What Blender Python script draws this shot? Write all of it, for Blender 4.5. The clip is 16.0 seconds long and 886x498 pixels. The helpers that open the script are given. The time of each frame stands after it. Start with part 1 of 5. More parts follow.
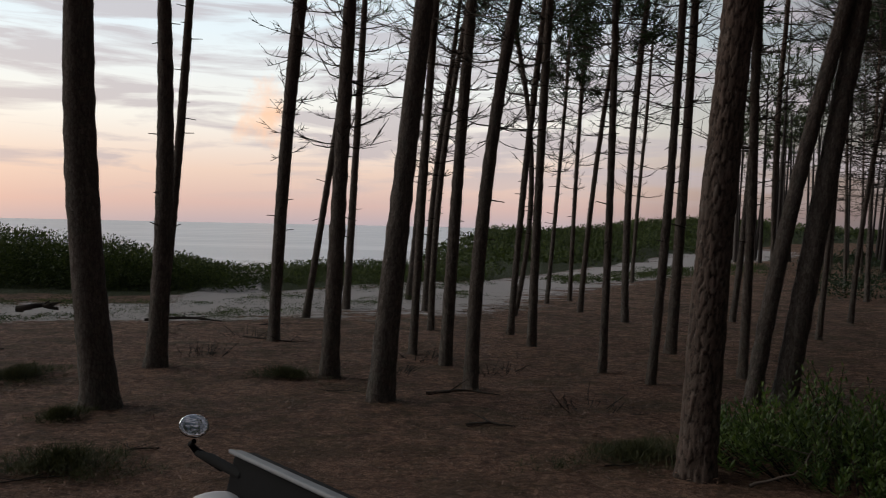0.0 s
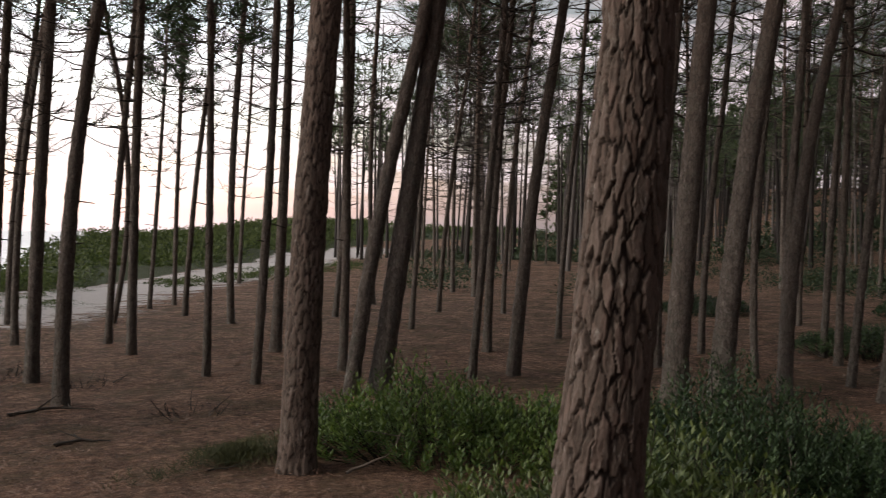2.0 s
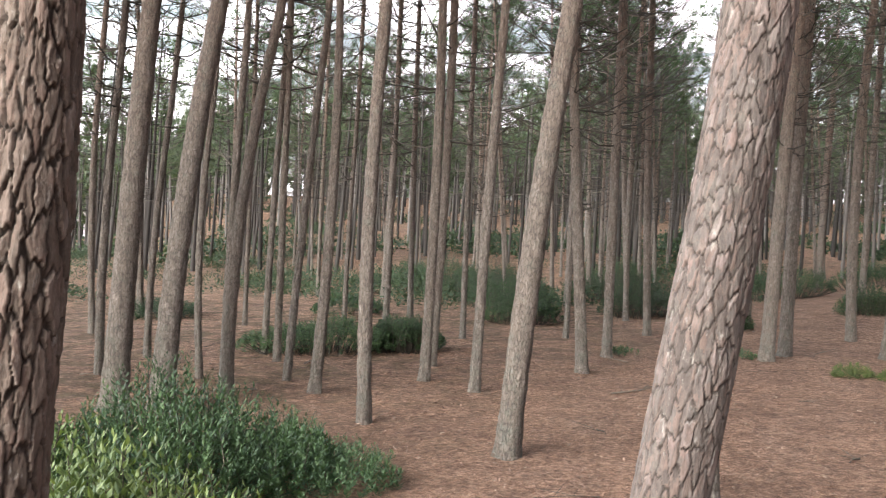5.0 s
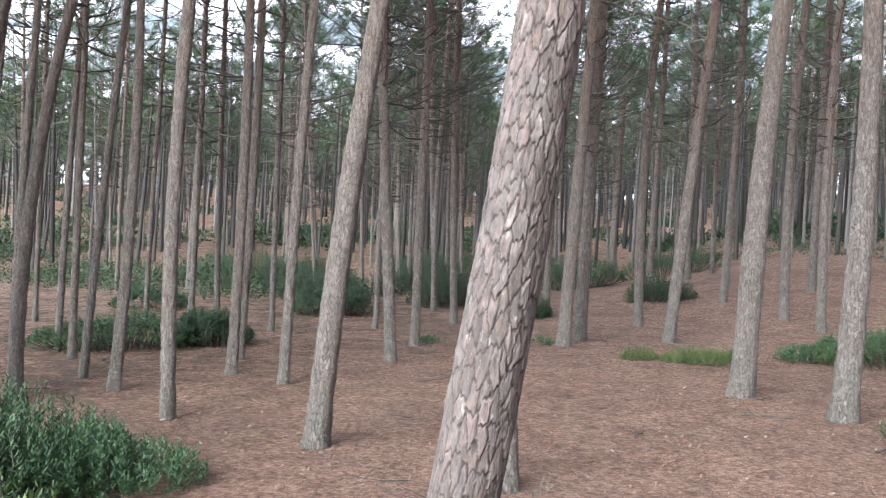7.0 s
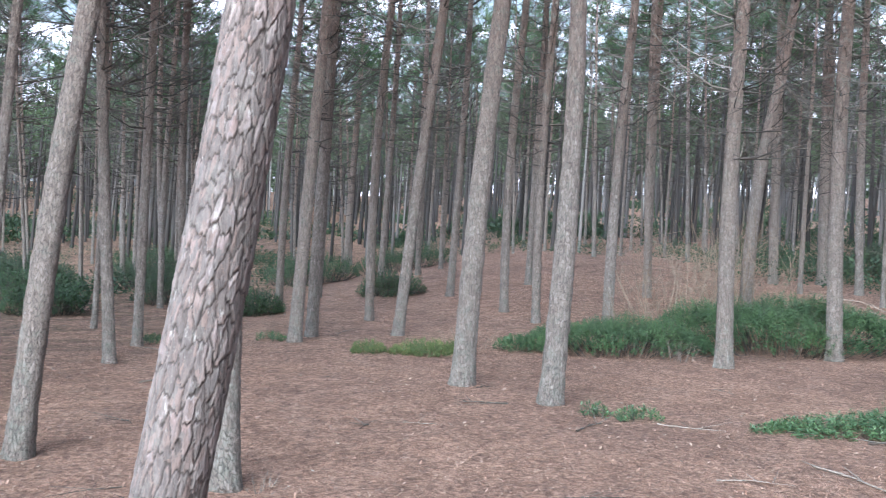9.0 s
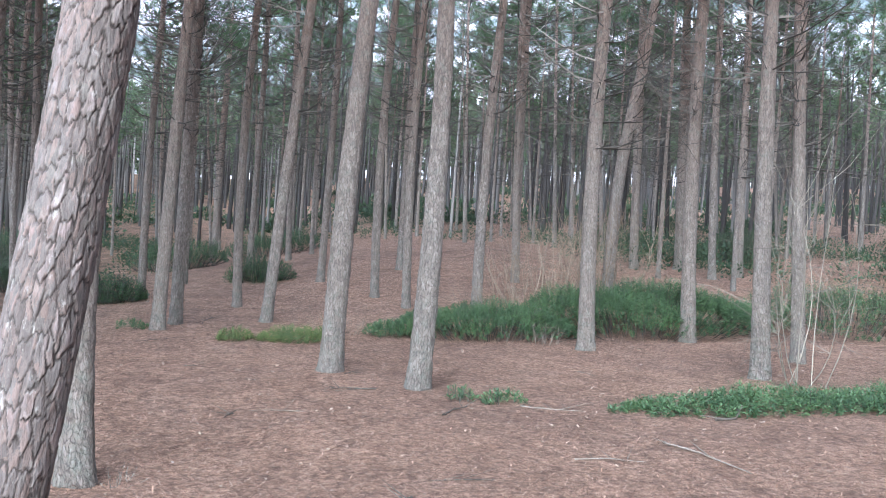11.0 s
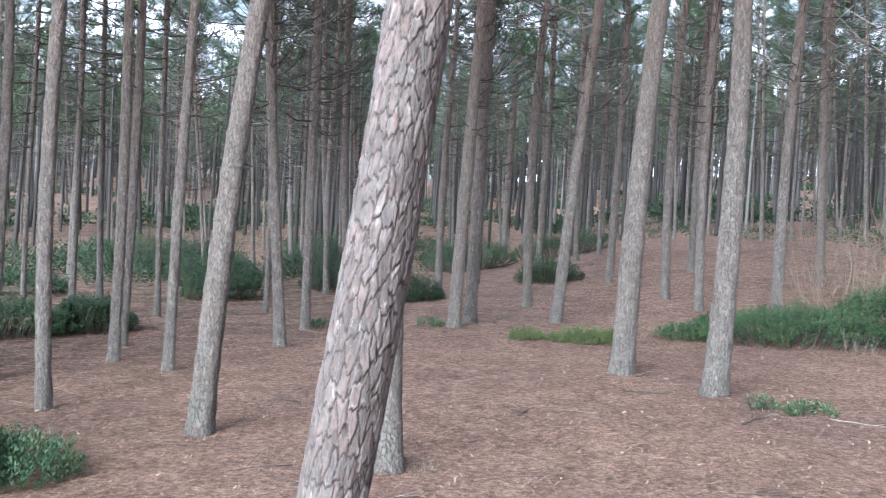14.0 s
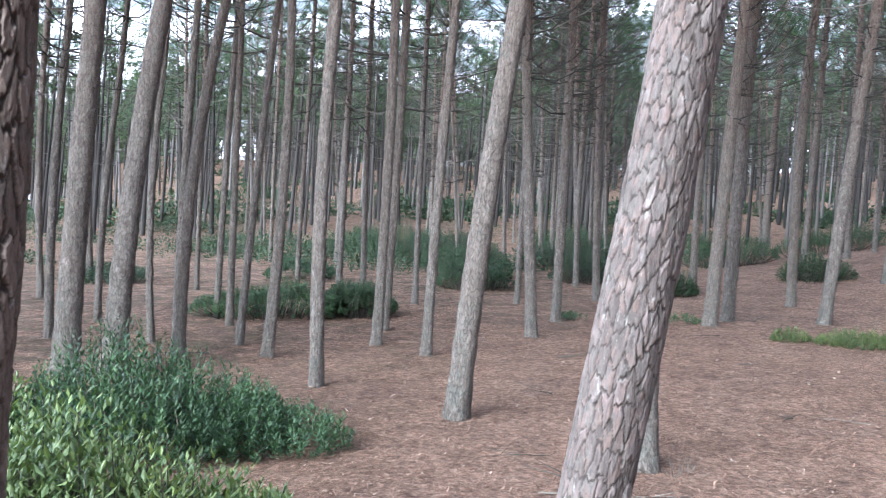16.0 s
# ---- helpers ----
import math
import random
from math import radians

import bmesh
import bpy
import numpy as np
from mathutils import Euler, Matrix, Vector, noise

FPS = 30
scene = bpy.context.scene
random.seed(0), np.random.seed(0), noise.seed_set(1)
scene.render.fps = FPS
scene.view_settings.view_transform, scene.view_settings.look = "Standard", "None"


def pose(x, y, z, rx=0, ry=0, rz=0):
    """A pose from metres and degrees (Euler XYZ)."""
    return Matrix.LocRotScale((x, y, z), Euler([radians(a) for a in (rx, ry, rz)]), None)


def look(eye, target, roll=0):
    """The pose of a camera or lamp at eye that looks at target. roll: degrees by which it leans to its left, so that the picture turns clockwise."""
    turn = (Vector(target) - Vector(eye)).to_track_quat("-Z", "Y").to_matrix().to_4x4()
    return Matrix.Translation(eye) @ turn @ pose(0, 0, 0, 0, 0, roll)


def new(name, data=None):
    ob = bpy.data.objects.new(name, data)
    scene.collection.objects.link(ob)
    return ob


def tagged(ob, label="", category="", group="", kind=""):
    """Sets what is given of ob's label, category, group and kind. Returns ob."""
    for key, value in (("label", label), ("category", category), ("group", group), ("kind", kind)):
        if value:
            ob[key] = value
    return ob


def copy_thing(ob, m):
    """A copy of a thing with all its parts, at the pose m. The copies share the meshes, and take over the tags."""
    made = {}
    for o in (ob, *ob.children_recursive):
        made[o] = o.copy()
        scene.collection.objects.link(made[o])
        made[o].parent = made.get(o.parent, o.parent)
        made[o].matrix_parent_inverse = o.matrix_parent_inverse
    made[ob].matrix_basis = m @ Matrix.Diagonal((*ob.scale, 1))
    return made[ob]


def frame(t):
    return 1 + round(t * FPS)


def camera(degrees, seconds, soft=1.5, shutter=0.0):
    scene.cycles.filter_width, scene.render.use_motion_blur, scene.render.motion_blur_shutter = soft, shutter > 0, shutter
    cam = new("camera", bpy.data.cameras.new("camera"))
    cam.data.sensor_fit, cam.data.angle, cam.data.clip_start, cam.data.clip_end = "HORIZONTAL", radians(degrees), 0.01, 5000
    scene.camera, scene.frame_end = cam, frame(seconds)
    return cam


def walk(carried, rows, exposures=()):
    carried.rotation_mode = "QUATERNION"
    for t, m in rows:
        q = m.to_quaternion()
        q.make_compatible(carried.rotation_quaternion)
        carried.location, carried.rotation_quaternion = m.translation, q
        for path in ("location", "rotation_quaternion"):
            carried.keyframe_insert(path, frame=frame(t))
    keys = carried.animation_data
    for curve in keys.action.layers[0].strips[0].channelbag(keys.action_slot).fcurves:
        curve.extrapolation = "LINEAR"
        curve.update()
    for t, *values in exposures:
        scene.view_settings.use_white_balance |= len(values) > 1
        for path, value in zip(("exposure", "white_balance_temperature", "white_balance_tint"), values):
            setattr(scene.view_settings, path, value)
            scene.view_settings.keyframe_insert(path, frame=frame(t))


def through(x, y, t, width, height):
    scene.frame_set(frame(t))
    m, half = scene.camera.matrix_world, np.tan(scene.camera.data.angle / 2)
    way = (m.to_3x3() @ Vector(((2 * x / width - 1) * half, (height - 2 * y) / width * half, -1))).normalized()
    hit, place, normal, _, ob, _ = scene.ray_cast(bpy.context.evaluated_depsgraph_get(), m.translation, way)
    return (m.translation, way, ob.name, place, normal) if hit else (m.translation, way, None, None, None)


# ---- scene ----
# A pine wood behind a beach dune at dusk. x east, y towards the sea, z up.
cam = camera(52.2, 16.0, soft=1.0, shutter=0.2)
PATH = [
    (0, (-0.001, 0.001, 1.608), -1.13, -1.48, 1.20),
    (0.5, (0.031, 0.009, 1.606), -5.36, -1.24, 0.77),
    (1, (0.051, 0.002, 1.610), -11.51, -1.12, 0.51),
    (1.5, (0.071, 0.001, 1.610), -18.21, -1.10, 0.28),
    (2, (0.079, -0.023, 1.609), -25.51, -1.14, 0.25),
    (2.5, (0.107, -0.033, 1.608), -31.54, -1.33, 0.16),
    (3, (0.138, -0.047, 1.607), -37.49, -1.60, 0.01),
    (3.5, (0.191, -0.054, 1.605), -43.01, -1.64, -0.43),
    (4, (0.235, -0.055, 1.599), -48.04, -1.86, -0.12),
    (4.5, (0.245, -0.042, 1.599), -53.64, -1.30, 0.19),
    (4.7, (0.241, -0.039, 1.599), -55.97, -0.99, 0.64),
    (6.8, (0.169, -0.072, 1.587), -69.60, -0.46, 1.20),
    (7, (0.170, -0.081, 1.588), -70.91, -0.79, 1.29),
    (7.5, (0.172, -0.094, 1.586), -73.66, -1.07, 1.39),
    (8, (0.174, -0.111, 1.585), -77.29, -1.25, 1.18),
    (8.5, (0.180, -0.134, 1.587), -82.03, -0.90, 1.53),
    (9, (0.174, -0.165, 1.585), -87.43, -0.63, 1.71),
    (9.5, (0.170, -0.189, 1.586), -91.21, -0.77, 1.68),
    (9.7, (0.174, -0.197, 1.588), -92.47, -0.80, 1.79),
    (10.75, (0.170, -0.214, 1.595), -95.60, -1.25, 1.95),
    (11.8, (0.164, -0.220, 1.601), -92.50, -1.82, 2.13),
    (12, (0.166, -0.216, 1.602), -91.09, -1.85, 2.15),
    (12.5, (0.164, -0.205, 1.601), -88.94, -1.97, 2.23),
    (13, (0.170, -0.189, 1.605), -85.58, -2.08, 2.04),
    (13.5, (0.159, -0.178, 1.603), -81.50, -1.95, 1.76),
    (14, (0.154, -0.166, 1.605), -77.51, -1.80, 1.22),
    (14.5, (0.150, -0.158, 1.603), -73.54, -1.63, 0.79),
    (15, (0.151, -0.147, 1.605), -69.59, -1.93, 1.01),
    (15.5, (0.149, -0.133, 1.606), -65.78, -2.42, 1.40),
    (16, (0.138, -0.112, 1.604), -61.91, -2.65, 1.57),
]


def heading(yaw, pitch):
    a, b = radians(yaw), radians(pitch)
    return Vector((-math.sin(a) * math.cos(b), math.cos(a) * math.cos(b), math.sin(b)))


EXPOSURES = [
    (0.0, 0.05, 6500, 4), (1.0, 0.33, 6700, 7), (1.5, 0.62, 6800, 8), (2.0, 1.35, 6900, 7), (2.5, 2.2, 7000, 7), (3.0, 2.75, 6950, 7), (3.5, 3.12, 6800, 7),
    (4.5, 3.65, 6550, 2), (7.0, 3.95, 5600, -1), (9.0, 4.05, 5180, -2), (13.0, 4.05, 5150, -2), (16.0, 4.1, 5150, -2),
]
walk(cam, [(t, look(eye, Vector(eye) + heading(yaw, pitch), roll)) for t, eye, yaw, pitch, roll in PATH], EXPOSURES)


# ---- sky and sun ----
def node(tree, kind, **values):
    n = tree.nodes.new(kind)
    for key, value in values.items():
        if key in n.inputs:
            n.inputs[key].default_value = value
    return n


def ramp(tree, fac, stops):
    n = tree.nodes.new("ShaderNodeValToRGB")
    el = n.color_ramp.elements
    while len(el) < len(stops):
        el.new(0.5)
    for e, (pos, col) in zip(el, stops):
        e.position = pos
        e.color = (*col, 1.0) if len(col) == 3 else col
    tree.links.new(fac, n.inputs[0])
    return n.outputs[0]


def maths(tree, op, a, b=0.0, c=0.0, clamp=False):
    n = tree.nodes.new("ShaderNodeMath")
    n.operation, n.use_clamp = op, clamp
    for i, v in enumerate((a, b, c)):
        if isinstance(v, (int, float)):
            n.inputs[i].default_value = v
        else:
            tree.links.new(v, n.inputs[i])
    return n.outputs[0]


def mix(tree, fac, a, b, mode="MIX"):
    n = tree.nodes.new("ShaderNodeMix")
    n.data_type, n.blend_type = "RGBA", mode
    for i, v in ((0, fac), (6, a), (7, b)):
        if isinstance(v, (int, float)):
            n.inputs[i].default_value = v
        elif isinstance(v, tuple):
            n.inputs[i].default_value = (*v, 1.0)
        else:
            tree.links.new(v, n.inputs[i])
    return n.outputs[2]


def make_sky():
    world = bpy.data.worlds.new("dusk_sky")
    scene.world = world
    world.use_nodes = True
    tr = world.node_tree
    tr.nodes.clear()
    co = node(tr, "ShaderNodeTexCoord").outputs["Generated"]
    sep = tr.nodes.new("ShaderNodeSeparateXYZ")
    tr.links.new(co, sep.inputs[0])
    up = maths(tr, "MAXIMUM", sep.outputs["Z"], 0.0)
    sea = ramp(tr, up, [(0.0, (0.50, 0.40, 0.44)), (0.02, (0.66, 0.45, 0.43)), (0.055, (0.82, 0.60, 0.52)),
                        (0.11, (0.92, 0.86, 0.82)), (0.20, (0.80, 0.87, 0.95)), (0.45, (0.40, 0.48, 0.60)), (1.0, (0.13, 0.17, 0.24))])
    land = ramp(tr, up, [(0.0, (0.066, 0.060, 0.066)), (0.08, (0.072, 0.068, 0.075)), (0.25, (0.062, 0.065, 0.075)), (1.0, (0.055, 0.068, 0.094))])
    # the afterglow: brightest over the sea, gone towards the land
    west = maths(tr, "MULTIPLY_ADD", maths(tr, "MINIMUM", sep.outputs["X"], 0.0), -0.45, 0.40)
    west = maths(tr, "MULTIPLY_ADD", maths(tr, "MAXIMUM", sep.outputs["X"], 0.0), -1.05, west)
    side = maths(tr, "MULTIPLY_ADD", sep.outputs["Y"], 0.75, west, clamp=True)
    side = maths(tr, "POWER", side, 2.6)
    away = maths(tr, "MULTIPLY_ADD", maths(tr, "MINIMUM", sep.outputs["Y"], 0.0), 0.6, 1.0)
    dim = tr.nodes.new("ShaderNodeCombineXYZ")
    for i in range(3):
        tr.links.new(away, dim.inputs[i])
    land = mix(tr, 1.0, land, dim.outputs[0], "MULTIPLY")
    col = mix(tr, side, land, sea)
    # long flat banks of mauve cloud
    mp = tr.nodes.new("ShaderNodeMapping")
    mp.inputs["Scale"].default_value = (3.2, 3.2, 26.0)
    tr.links.new(co, mp.inputs[0])
    nz = node(tr, "ShaderNodeTexNoise", Scale=1.5, Detail=7.0, Roughness=0.55, Distortion=0.5)
    tr.links.new(mp.outputs[0], nz.inputs["Vector"])
    bank = ramp(tr, nz.outputs["Fac"], [(0.46, (0, 0, 0)), (0.58, (1, 1, 1))])
    bank = maths(tr, "MULTIPLY", bank, ramp(tr, up, [(0.02, (0, 0, 0)), (0.06, (0.75, 0.75, 0.75)), (0.26, (0.65, 0.65, 0.65)), (0.5, (0.25, 0.25, 0.25))]))
    col = mix(tr, bank, col, (0.50, 0.43, 0.48))
    # one small towering cloud that still catches the sun
    d = tr.nodes.new("ShaderNodeVectorMath")
    d.operation = "SUBTRACT"
    tr.links.new(co, d.inputs[0])
    d.inputs[1].default_value = heading(10.2, 6.6)
    sc = tr.nodes.new("ShaderNodeVectorMath")
    sc.operation = "MULTIPLY"
    tr.links.new(d.outputs[0], sc.inputs[0])
    sc.inputs[1].default_value = (30.0, 30.0, 27.0)
    ln = tr.nodes.new("ShaderNodeVectorMath")
    ln.operation = "LENGTH"
    tr.links.new(sc.outputs[0], ln.inputs[0])
    n2 = node(tr, "ShaderNodeTexNoise", Scale=26.0, Detail=6.0, Roughness=0.6)
    tr.links.new(co, n2.inputs["Vector"])
    puff = maths(tr, "ADD", ln.outputs["Value"], maths(tr, "MULTIPLY_ADD", n2.outputs["Fac"], -2.0, 1.0))
    puff = ramp(tr, puff, [(0.25, (0.95, 0.95, 0.95)), (0.9, (0, 0, 0))])
    col = mix(tr, puff, col, (1.0, 0.62, 0.44))
    ni = tr.nodes.new("ShaderNodeTexSky")
    ni.sky_type, ni.sun_disc = "NISHITA", False
    ni.sun_elevation, ni.sun_rotation = radians(4.0), radians(-35.0)
    low = mix(tr, 1.0, ni.outputs[0], (0.004, 0.004, 0.004), "MULTIPLY")
    col = mix(tr, 1.0, col, low, "ADD")
    bg = node(tr, "ShaderNodeBackground", Strength=1.0)
    tr.links.new(col, bg.inputs[0])
    out = tr.nodes.new("ShaderNodeOutputWorld")
    tr.links.new(bg.outputs[0], out.inputs[0])


make_sky()
sun = bpy.data.lights.new("sun", "SUN")
sun.energy, sun.angle, sun.color = 1.08, radians(52), (1.0, 0.91, 0.86)
new("sun", sun).matrix_world = look((-16, 4.0, 9), (0, 0, 0))


# ---- materials ----
def material(name, rough=0.9):
    m = bpy.data.materials.new(name)
    m.use_nodes = True
    b = m.node_tree.nodes["Principled BSDF"]
    b.inputs["Roughness"].default_value = rough
    b.inputs["Specular IOR Level"].default_value = 0.25
    return m, m.node_tree, b


def noise_of(tree, scale, detail=4.0, rough=0.6, coord="Object", stretch=None, distort=0.0):
    co = node(tree, "ShaderNodeTexCoord").outputs[coord]
    if stretch:
        mp = tree.nodes.new("ShaderNodeMapping")
        mp.inputs["Scale"].default_value = stretch
        tree.links.new(co, mp.inputs[0])
        co = mp.outputs[0]
    n = node(tree, "ShaderNodeTexNoise", Scale=scale, Detail=detail, Roughness=rough, Distortion=distort)
    tree.links.new(co, n.inputs["Vector"])
    return n.outputs["Fac"]


def bump(tree, bsdf, height, strength=0.5, distance=0.01):
    n = node(tree, "ShaderNodeBump", Strength=strength, Distance=distance)
    tree.links.new(height, n.inputs["Height"])
    tree.links.new(n.outputs[0], bsdf.inputs["Normal"])


def attribute(tree, name):
    n = tree.nodes.new("ShaderNodeAttribute")
    n.attribute_name = name
    return n


def random_island(tree):
    return tree.nodes.new("ShaderNodeNewGeometry").outputs["Random Per Island"]


def bark_material(name, carved, grey=False):
    """carved: plates and cracks are in the mesh; otherwise they are drawn from the coordinates round the stem."""
    m, tr, b = material(name, 0.92)
    a = attribute(tr, "bark").outputs["Vector"]
    sep = tr.nodes.new("ShaderNodeSeparateXYZ")
    tr.links.new(a, sep.inputs[0])
    plate, crack, height = sep.outputs
    if not carved:
        # small ragged plates, bent by noise
        flat = tr.nodes.new("ShaderNodeCombineXYZ")
        tr.links.new(plate, flat.inputs[0])
        tr.links.new(crack, flat.inputs[1])
        warp = node(tr, "ShaderNodeTexNoise", Scale=1.3, Detail=4.0, Roughness=0.7)
        tr.links.new(flat.outputs[0], warp.inputs["Vector"])
        bent = tr.nodes.new("ShaderNodeVectorMath")
        bent.operation = "MULTIPLY_ADD"
        tr.links.new(warp.outputs["Color"], bent.inputs[0])
        bent.inputs[1].default_value = (1.3, 1.3, 0.0)
        tr.links.new(flat.outputs[0], bent.inputs[2])
        edge = tr.nodes.new("ShaderNodeTexVoronoi")
        edge.voronoi_dimensions, edge.feature = "2D", "DISTANCE_TO_EDGE"
        cell = tr.nodes.new("ShaderNodeTexVoronoi")
        cell.voronoi_dimensions, cell.feature = "2D", "F1"
        for v in (edge, cell):
            v.inputs["Scale"].default_value = 1.55
            tr.links.new(bent.outputs[0], v.inputs["Vector"])
        hue = tr.nodes.new("ShaderNodeSeparateColor")
        tr.links.new(cell.outputs["Color"], hue.inputs[0])
        streak = node(tr, "ShaderNodeTexNoise", Scale=2.6, Detail=5.0, Roughness=0.7)
        tr.links.new(bent.outputs[0], streak.inputs["Vector"])
        plate = maths(tr, "MULTIPLY_ADD", hue.outputs[0], 0.6, maths(tr, "MULTIPLY_ADD", streak.outputs["Fac"], 2.0, -0.85), clamp=True)
        crack = ramp(tr, edge.outputs["Distance"], [(0.01, (1, 1, 1)), (0.13, (0, 0, 0))])
    col = ramp(tr, plate, [(0.0, (0.155, 0.126, 0.106)), (0.35, (0.225, 0.190, 0.165)), (0.65, (0.285, 0.245, 0.215)),
                           (0.82, (0.32, 0.268, 0.238)), (1.0, (0.43, 0.40, 0.37))])
    if grey:
        col = ramp(tr, plate, [(0.0, (0.066, 0.053, 0.047)), (0.35, (0.087, 0.071, 0.064)), (0.65, (0.101, 0.085, 0.078)),
                               (0.82, (0.135, 0.103, 0.095)), (1.0, (0.185, 0.168, 0.157))])
    elif carved:
        col = mix(tr, 1.0, col, (0.41, 0.365, 0.345), "MULTIPLY")
    if carved:
        pink = ramp(tr, maths(tr, "FRACT", maths(tr, "MULTIPLY", plate, 7.3)), [(0.62, (0, 0, 0)), (0.75, (0.4, 0.4, 0.4))])
        col = mix(tr, pink, col, (0.155, 0.103, 0.085))
    # greyer stems beside browner ones
    who = tr.nodes.new("ShaderNodeObjectInfo").outputs["Random"]
    if not carved:
        col = mix(tr, ramp(tr, who, [(0.2, (0, 0, 0)), (0.9, (0.45, 0.45, 0.45))]), col, (0.245, 0.195, 0.162))
    # the bark is thin and reddish high on the stem
    high = ramp(tr, maths(tr, "MULTIPLY", height, 0.1), [(0.2, (0, 0, 0)), (0.5, (0.8, 0.8, 0.8))])
    red = mix(tr, noise_of(tr, 14.0), (0.14, 0.088, 0.066), (0.25, 0.162, 0.122))
    col = mix(tr, high, col, red)
    # grey-green lichen in flecks, thicker towards the foot
    foot = ramp(tr, height, [(0.1, (0.0, 0.0, 0.0) if carved else (0.09, 0.09, 0.09)), (1.0, (0, 0, 0))])
    lich = ramp(tr, maths(tr, "ADD", noise_of(tr, 9.0, 8.0, 0.75), foot), [(0.52, (0, 0, 0)), (0.68, (0.22, 0.22, 0.22) if carved else (0.8, 0.8, 0.8))])
    col = mix(tr, lich, col, (0.215, 0.21, 0.178))
    fleck = ramp(tr, noise_of(tr, 34.0, 5.0, 0.7, stretch=(1, 1, 0.4)), [(0.60, (0, 0, 0)), (0.70, (0.4, 0.4, 0.4))])
    col = mix(tr, fleck, col, (0.38, 0.365, 0.335))
    fine = noise_of(tr, 70.0 if carved else 46.0, 6.0, 0.7, stretch=(1, 1, 0.35 if carved else 0.16))
    col = mix(tr, 0.62 if carved else 0.72, col, ramp(tr, fine, [(0.3, (0.32, 0.30, 0.29)), (0.7, (1.25, 1.22, 1.2))]), "MULTIPLY")
    col = mix(tr, maths(tr, "MULTIPLY", crack, 0.84 if carved else 0.52), col, (0.022, 0.017, 0.014) if carved else (0.048, 0.037, 0.032))
    tr.links.new(col, b.inputs["Base Color"])
    relief = maths(tr, "ADD", fine, maths(tr, "MULTIPLY", noise_of(tr, 22.0, 4.0, 0.6, stretch=(1, 1, 0.3)), 1.6))
    if not carved:
        relief = maths(tr, "MULTIPLY_ADD", crack, -2.2, maths(tr, "MULTIPLY_ADD", plate, 1.6, relief))
    bump(tr, b, relief, 0.55 if carved else 0.9, 0.012 if carved else 0.02)
    return m


def ground_material():
    m, tr, b = material("needle_floor", 0.95)
    sand = attribute(tr, "sand").outputs["Fac"]
    green = attribute(tr, "scrub").outputs["Fac"]
    big = noise_of(tr, 0.35, 5.0, 0.6)
    mid = noise_of(tr, 3.0, 6.0, 0.65)
    fine = noise_of(tr, 38.0, 8.0, 0.75, stretch=(1.0, 2.4, 1.0), distort=1.5)
    fine2 = noise_of(tr, 45.0, 8.0, 0.75, stretch=(2.6, 0.9, 1.0), distort=1.2)
    col = ramp(tr, fine, [(0.36, (0.13, 0.068, 0.048)), (0.46, (0.27, 0.152, 0.102)), (0.55, (0.40, 0.245, 0.172)), (0.66, (0.60, 0.44, 0.335))])
    col2 = ramp(tr, fine2, [(0.38, (0.13, 0.07, 0.05)), (0.5, (0.32, 0.186, 0.128)), (0.62, (0.54, 0.378, 0.28))])
    col = mix(tr, ramp(tr, mid, [(0.4, (0, 0, 0)), (0.6, (1, 1, 1))]), col, col2)
    col = mix(tr, ramp(tr, big, [(0.45, (0, 0, 0)), (0.68, (0.5, 0.5, 0.5))]), col, (0.17, 0.10, 0.076))
    grey = ramp(tr, noise_of(tr, 1.1, 6.0, 0.7), [(0.55, (0, 0, 0)), (0.72, (0.28, 0.28, 0.28))])
    col = mix(tr, grey, col, (0.33, 0.235, 0.19))
    grain = ramp(tr, noise_of(tr, 17.0, 8.0, 0.8), [(0.40, (0.42, 0.40, 0.39)), (0.60, (1.6, 1.6, 1.6))])
    col = mix(tr, 0.85, col, grain, "MULTIPLY")
    damp = ramp(tr, noise_of(tr, 2.3, 7.0, 0.75, distort=0.8), [(0.38, (0.60, 0.57, 0.55)), (0.58, (1.08, 1.08, 1.08))])
    col = mix(tr, 0.8, col, damp, "MULTIPLY")
    # mossy, damp patches towards the dune
    place = tr.nodes.new("ShaderNodeSeparateXYZ")
    tr.links.new(node(tr, "ShaderNodeTexCoord").outputs["Object"], place.inputs[0])
    north = ramp(tr, maths(tr, "MULTIPLY", place.outputs["Y"], 0.05), [(0.12, (0, 0, 0)), (0.35, (1, 1, 1))])
    patchy = ramp(tr, noise_of(tr, 1.5, 7.0, 0.72, distort=1.0), [(0.46, (0, 0, 0)), (0.60, (0.8, 0.8, 0.8))])
    col = mix(tr, maths(tr, "MULTIPLY", north, patchy), col, mix(tr, noise_of(tr, 30.0, 6.0, 0.75), (0.03, 0.027, 0.012), (0.17, 0.125, 0.065)))
    worn = ramp(tr, noise_of(tr, 7.0, 8.0, 0.78, distort=1.0), [(0.42, (0.45, 0.42, 0.4)), (0.58, (1.35, 1.3, 1.22))])
    col = mix(tr, maths(tr, "MULTIPLY", north, 0.75), col, mix(tr, 1.0, col, worn, "MULTIPLY"))
    sandy = mix(tr, noise_of(tr, 60.0, 6.0), (0.56, 0.51, 0.49), (0.86, 0.80, 0.77))
    edge = maths(tr, "ADD", sand, maths(tr, "MULTIPLY_ADD", mid, 0.9, -0.45))
    edge = maths(tr, "ADD", edge, maths(tr, "MULTIPLY_ADD", noise_of(tr, 0.7, 5.0, 0.7, stretch=(0.7, 1.5, 1)), 1.9, -0.85))
    edge = maths(tr, "ADD", edge, maths(tr, "MULTIPLY_ADD", noise_of(tr, 14.0, 6.0, 0.7, stretch=(0.5, 1.6, 1)), 1.6, -0.8))
